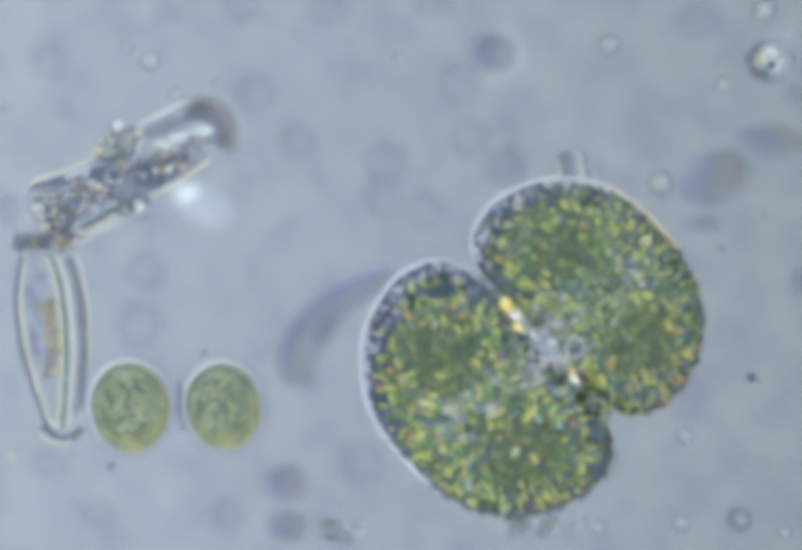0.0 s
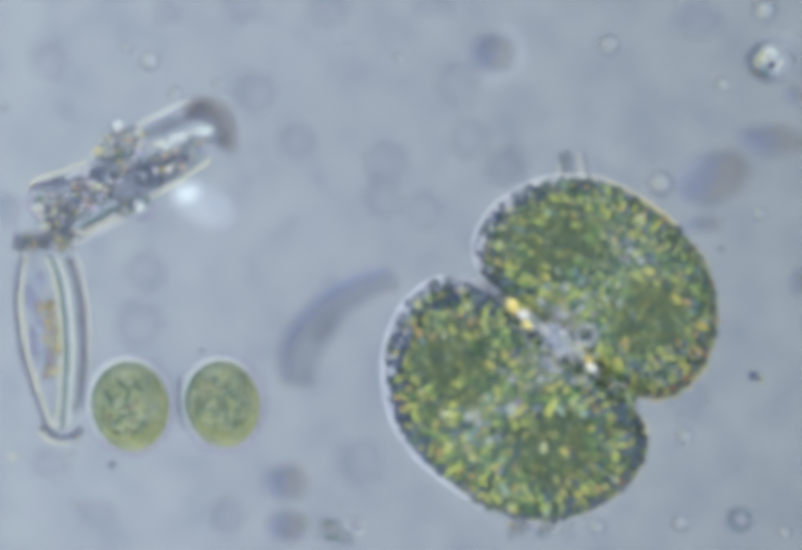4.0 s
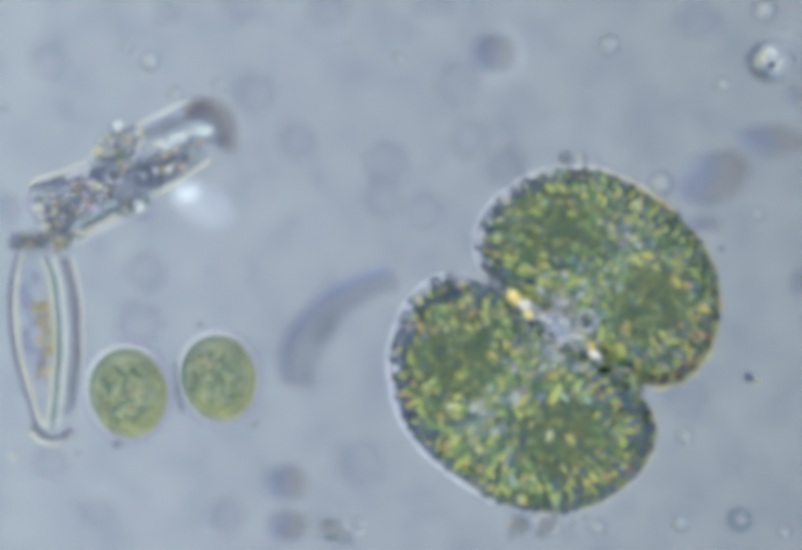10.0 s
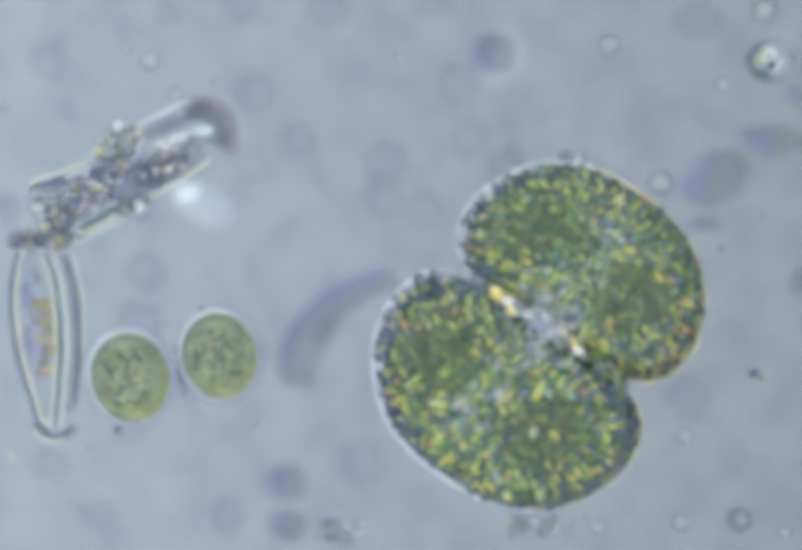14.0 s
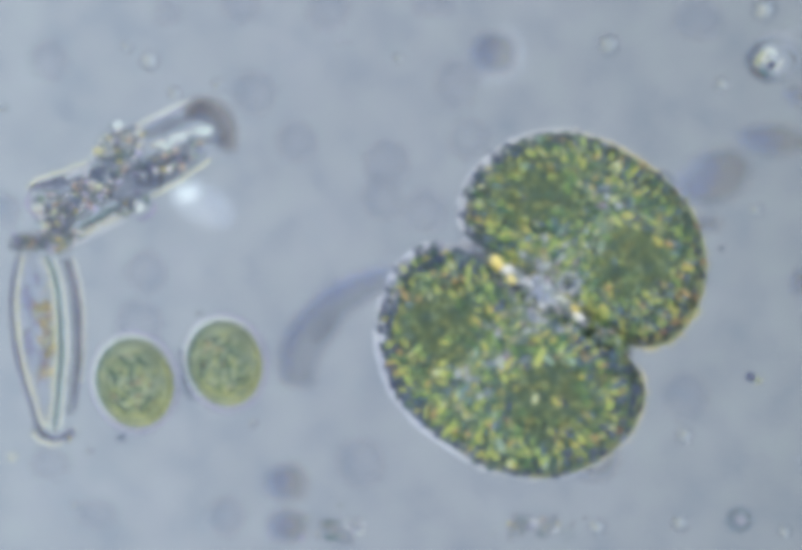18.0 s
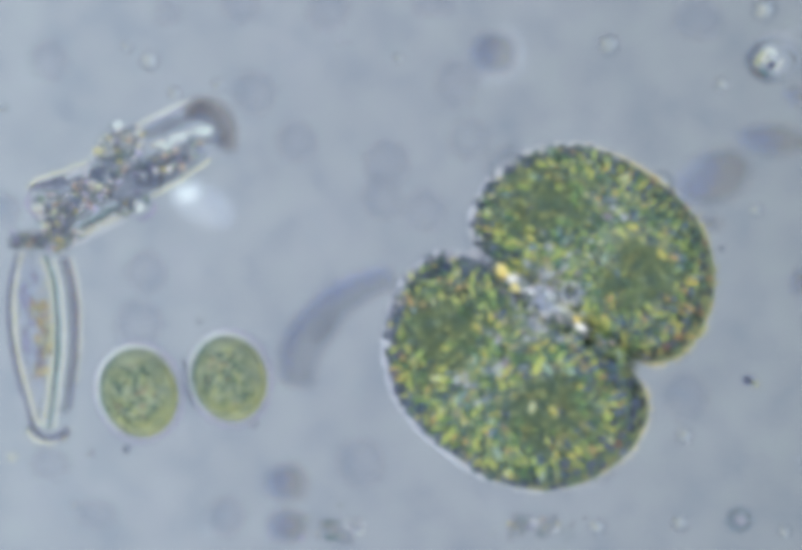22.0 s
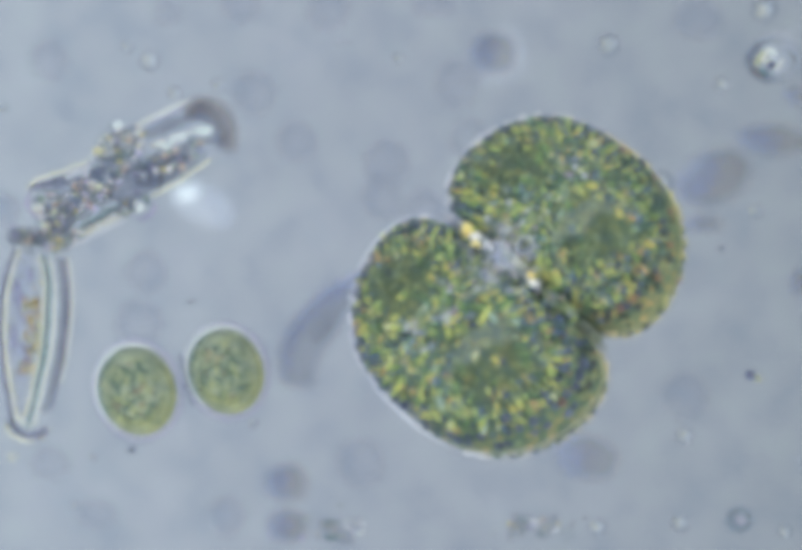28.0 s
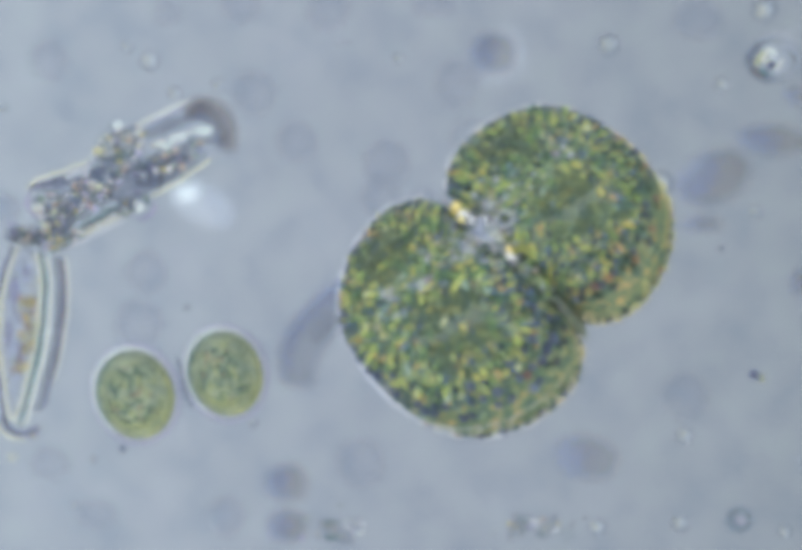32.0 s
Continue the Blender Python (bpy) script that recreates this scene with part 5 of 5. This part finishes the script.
grain_cluster(664, 1036, 14, 46, 20, 4, "cluster of clear and dark shards at the slide")
grain_cluster(1070, 1030, 15, 78, 20, 9, "loose cluster of small clear pale grains")
for px, py, r in ((293, 118, 20), (343, 182, 15), (428, 165, 14), (248, 92, 12), (1190, 88, 21), (1292, 358, 26), (1412, 165, 16), (1495, 20, 24), (1338, 852, 17),
                  (1330, 1022, 18), (1168, 1030, 16), (780, 114, 12), (1535, 1040, 14), (496, 828, 9), (148, 988, 9), (7, 211, 8)):
    bead(px, py, r)
bead(1447, 1016, 22, "clear round bubble with a dark ring", True)
SPECK_R = bead(1482, 418, 14)
SPECK_L = bead(141, 885, 8)
SPECK_BLUE = base("speck", Matrix.Translation(at(1478, 742, 0.009)), "small blue-black speck with a yellow tip", "speck", "drifting specks")
for dx, dy, r, m, name in ((-6, 3, 11, M_NAVY, "dark_end"), (8, -4, 8, M_CRESCENT, "yellow_tip")):
    bm = bmesh.new()
    lump(bm, place(size(dx), size(dy), 0, size(r), size(r) * 0.8, 0.0085, -0.4), 0.15, 2, 8, 12, dx)
    part(name, bm, m, SPECK_BLUE)
SPECK_LOW = speck(222, 910, 8, 7, M_SLATE)
SPECK_HIGH = speck(392, 672, 7, 6, M_EDGE)
SLIVER = speck(396, 1035, 4, 14, M_COOL, 10, "thin pale sliver lying on the slide")
speck(24, 894, 11, 10, M_WARM, 20, "tiny pale crumb lying on the slide")
speck(1412, 486, 8, 7, M_BAND, 0, "tiny grey crumb lying on the slide")
speck(1556, 904, 4, 12, M_COOL, -30, "thin pale sliver lying on the slide")
speck(668, 82, 18, 5, M_MEMBRANE, 10, "faint grey crumb lying on the slide")


# ---- what moves ----
def motions():
    # middle of the green cell, its turn in the plane, its roll about the long axis, its tilt
    rows = [(0, 1056.0, 668.8, 46.9, 2.5, 1.9), (1, 1064.3, 665.5, 44.6, 0.5, 1.6), (2, 1074.5, 666.3, 41.7, -1.5, 1.2), (3, 1081.8, 665.0, 39.9, -3.5, 0.9), (3.5, 1085.4, 666.4, 38.8, -4.5, 0.8), (5.5, 1100.0, 669.3, 35.6, -5.9, 0.2),
            (7, 1102.6, 670.1, 35.7, -7.0, -0.1), (8, 1104.3, 664.9, 35.3, -7.6, -0.3), (9, 1104.0, 657.7, 34.9, -8.3, -0.5), (10, 1097.5, 651.6, 35.1, -8.5, -0.5), (11, 1090.9, 650.6, 35.1, -8.7, -0.5), (12, 1083.4, 651.5, 35.1, -8.9, -0.5),
            (13, 1076.6, 649.0, 34.5, -8.9, -0.2), (14, 1066.9, 643.6, 34.6, -8.9, 0.1), (14.5, 1063.1, 635.8, 34.5, -8.9, 0.3), (16.5, 1076.1, 596.6, 33.8, -9.5, 0.4), (17, 1074.1, 593.7, 33.8, -9.8, 0.5), (18, 1071.0, 582.3, 33.4, -10.6, 0.5),
            (19, 1075.8, 586.8, 32.9, -11.4, 0.5), (20, 1079.8, 586.0, 33.5, -12.8, 0.7), (21, 1082.7, 596.2, 34.9, -14.3, 0.9), (22, 1085.7, 607.0, 35.6, -15.9, 0.9), (23, 1074.6, 609.9, 36.0, -17.6, 1.0), (24, 1059.9, 602.2, 37.5, -21.1, 0.9),
            (25, 1046.1, 584.6, 38.9, -24.7, 0.8), (25.5, 1035.7, 575.8, 39.7, -26.4, 0.7), (27.5, 1023.7, 549.9, 39.4, -29.3, -0.4), (28, 1023.2, 545.0, 39.3, -30.0, -0.7), (29, 1018.3, 532.4, 40.4, -32.3, -0.9), (30, 1014.4, 520.9, 41.4, -34.6, -1.2),
            (31, 1009.9, 516.1, 42.3, -37.3, -1.4), (32, 998.5, 514.3, 43.2, -40.1, -1.7)]

    def rest(r):
        return math.hypot(0.272 * math.sin(radians(r)), THICK * 1.085 * math.cos(radians(r))) + 0.014

    walk(CELL, [(t, pose(*at(x, y, rest(r)), 0, 0, -a) @ pose(0, 0, 0, 0, r, 0) @ pose(0, 0, 0, tilt, 0, 0)) for t, x, y, a, r, tilt in rows])
    za = 0.082
    a = [(0, 255, 797), (3, 255, 794), (5.5, 253, 791), (7, 250, 782), (8, 250, 776), (9, 249, 772), (10, 251, 768), (11, 252, 758), (12, 252, 749), (13, 253, 740),
         (14, 255, 738), (14.5, 256, 735), (16.5, 259, 737), (17, 261, 739), (18, 264, 748), (19, 267, 757), (20, 269, 761), (21, 271, 765), (23, 273, 768), (25, 274, 768),
         (25.5, 274, 768), (27.5, 271, 765), (28, 269, 764), (29, 267, 766), (30, 264, 768), (32, 265, 771)]
    walk(CELL_A, [(t, pose(*at(x, y, za), 0, 0, 12 * (t / 32))) for t, x, y in a])
    b = [(0, 437, 795), (3, 436, 790), (5.5, 434, 785), (6, 433, 780), (7, 430, 765), (8, 429, 755), (9, 428, 750), (10, 428, 739), (11, 428, 725), (12, 428, 711), (13, 428, 700),
         (14, 430, 696), (14.5, 430, 693), (16.5, 431, 691), (17, 434, 694), (18, 440, 710), (19, 445, 727), (20, 447, 733), (21, 448, 739), (22, 449, 740), (23, 449, 740),
         (24, 449, 741), (25, 448, 738), (25.5, 448, 736), (27.5, 444, 728), (28, 443, 726), (29, 442, 727), (30, 441, 728), (32, 441, 730)]
    walk(CELL_B, [(t, pose(*at(x, y, za), 0, 0, 10 * (t / 32))) for t, x, y in b])
    zd = 0.036
    d = [(0, 83, 486, 145), (3.5, 83, 486, 144), (5.5, 82, 485, 143), (6.5, 81, 485, 138), (8, 76, 486, 127), (9.5, 75, 486, 124), (12, 74, 482, 128), (14, 75, 482, 130), (16.5, 77, 486, 125), (19, 78, 487, 130), (20, 77, 487, 129), (21, 76, 486, 124), (23, 74, 483, 113), (25.5, 73, 482, 106), (27.5, 72, 479, 80), (30, 70, 477, 69), (31, 69, 477, 68), (32, 68, 475, 59)]
    walk(DIATOM, [(t, pose(*at(x - 10, y, zd), 0, 0, math.degrees(math.atan2(tip - 4 - x, 365)))) for t, x, y, tip in d])

    def drift(ob, rows):
        z = ob.location.z
        walk(ob, [(t, pose(*at(x, y, z))) for t, x, y in rows])

    drift(SPECK_BLUE, [(0, 1476, 741), (1, 1475, 743), (2, 1480, 742), (3, 1483, 740), (3.5, 1482, 738), (5.5, 1474, 742), (7, 1474, 741), (9, 1470, 740), (11, 1470, 742),
                       (13, 1471, 741), (14, 1480, 734), (14.5, 1479, 733), (16.5, 1471, 741), (19, 1475, 740), (21.5, 1472, 748), (23, 1461, 741), (24.5, 1480, 735),
                       (25.5, 1474, 736), (27.5, 1474, 736), (29, 1472, 738), (30, 1483, 731), (32, 1481, 736)])
    drift(SPECK_R, [(0, 1484, 421), (5.5, 1484, 417), (9, 1482, 418), (14, 1479, 420), (16.5, 1478, 412), (19, 1479, 409), (25, 1476, 410), (29, 1475, 412), (32, 1476, 413)])
    drift(SPECK_L, [(0, 141, 885), (6, 141, 885), (9, 145, 885), (11, 156, 883), (13, 168, 876), (14.5, 176, 876), (16.5, 180, 877), (19, 172, 883), (23, 176, 886), (25.5, 178, 889),
                    (28, 182, 893), (32, 182, 898)])
    drift(SPECK_LOW, [(0, 218, 912), (6, 222, 905), (9, 228, 882), (13, 230, 840), (16.5, 234, 845), (19, 240, 866), (23, 250, 880), (28, 258, 880), (32, 240, 878)])
    drift(SPECK_HIGH, [(0, 398, 690), (6, 392, 676), (9, 390, 648), (13, 392, 606), (16.5, 388, 604), (19, 390, 620), (23, 389, 629), (28, 374, 590), (32, 365, 602)])
    drift(SLIVER, [(0, 396, 1035), (3.5, 396, 1034), (5.5, 400, 1035), (9, 403, 1035), (11, 403, 1026), (14.5, 403, 1022), (17, 406, 1021), (20, 408, 1036), (25, 405, 1034), (28, 417, 1026),
                   (32, 418, 1022)])


motions()
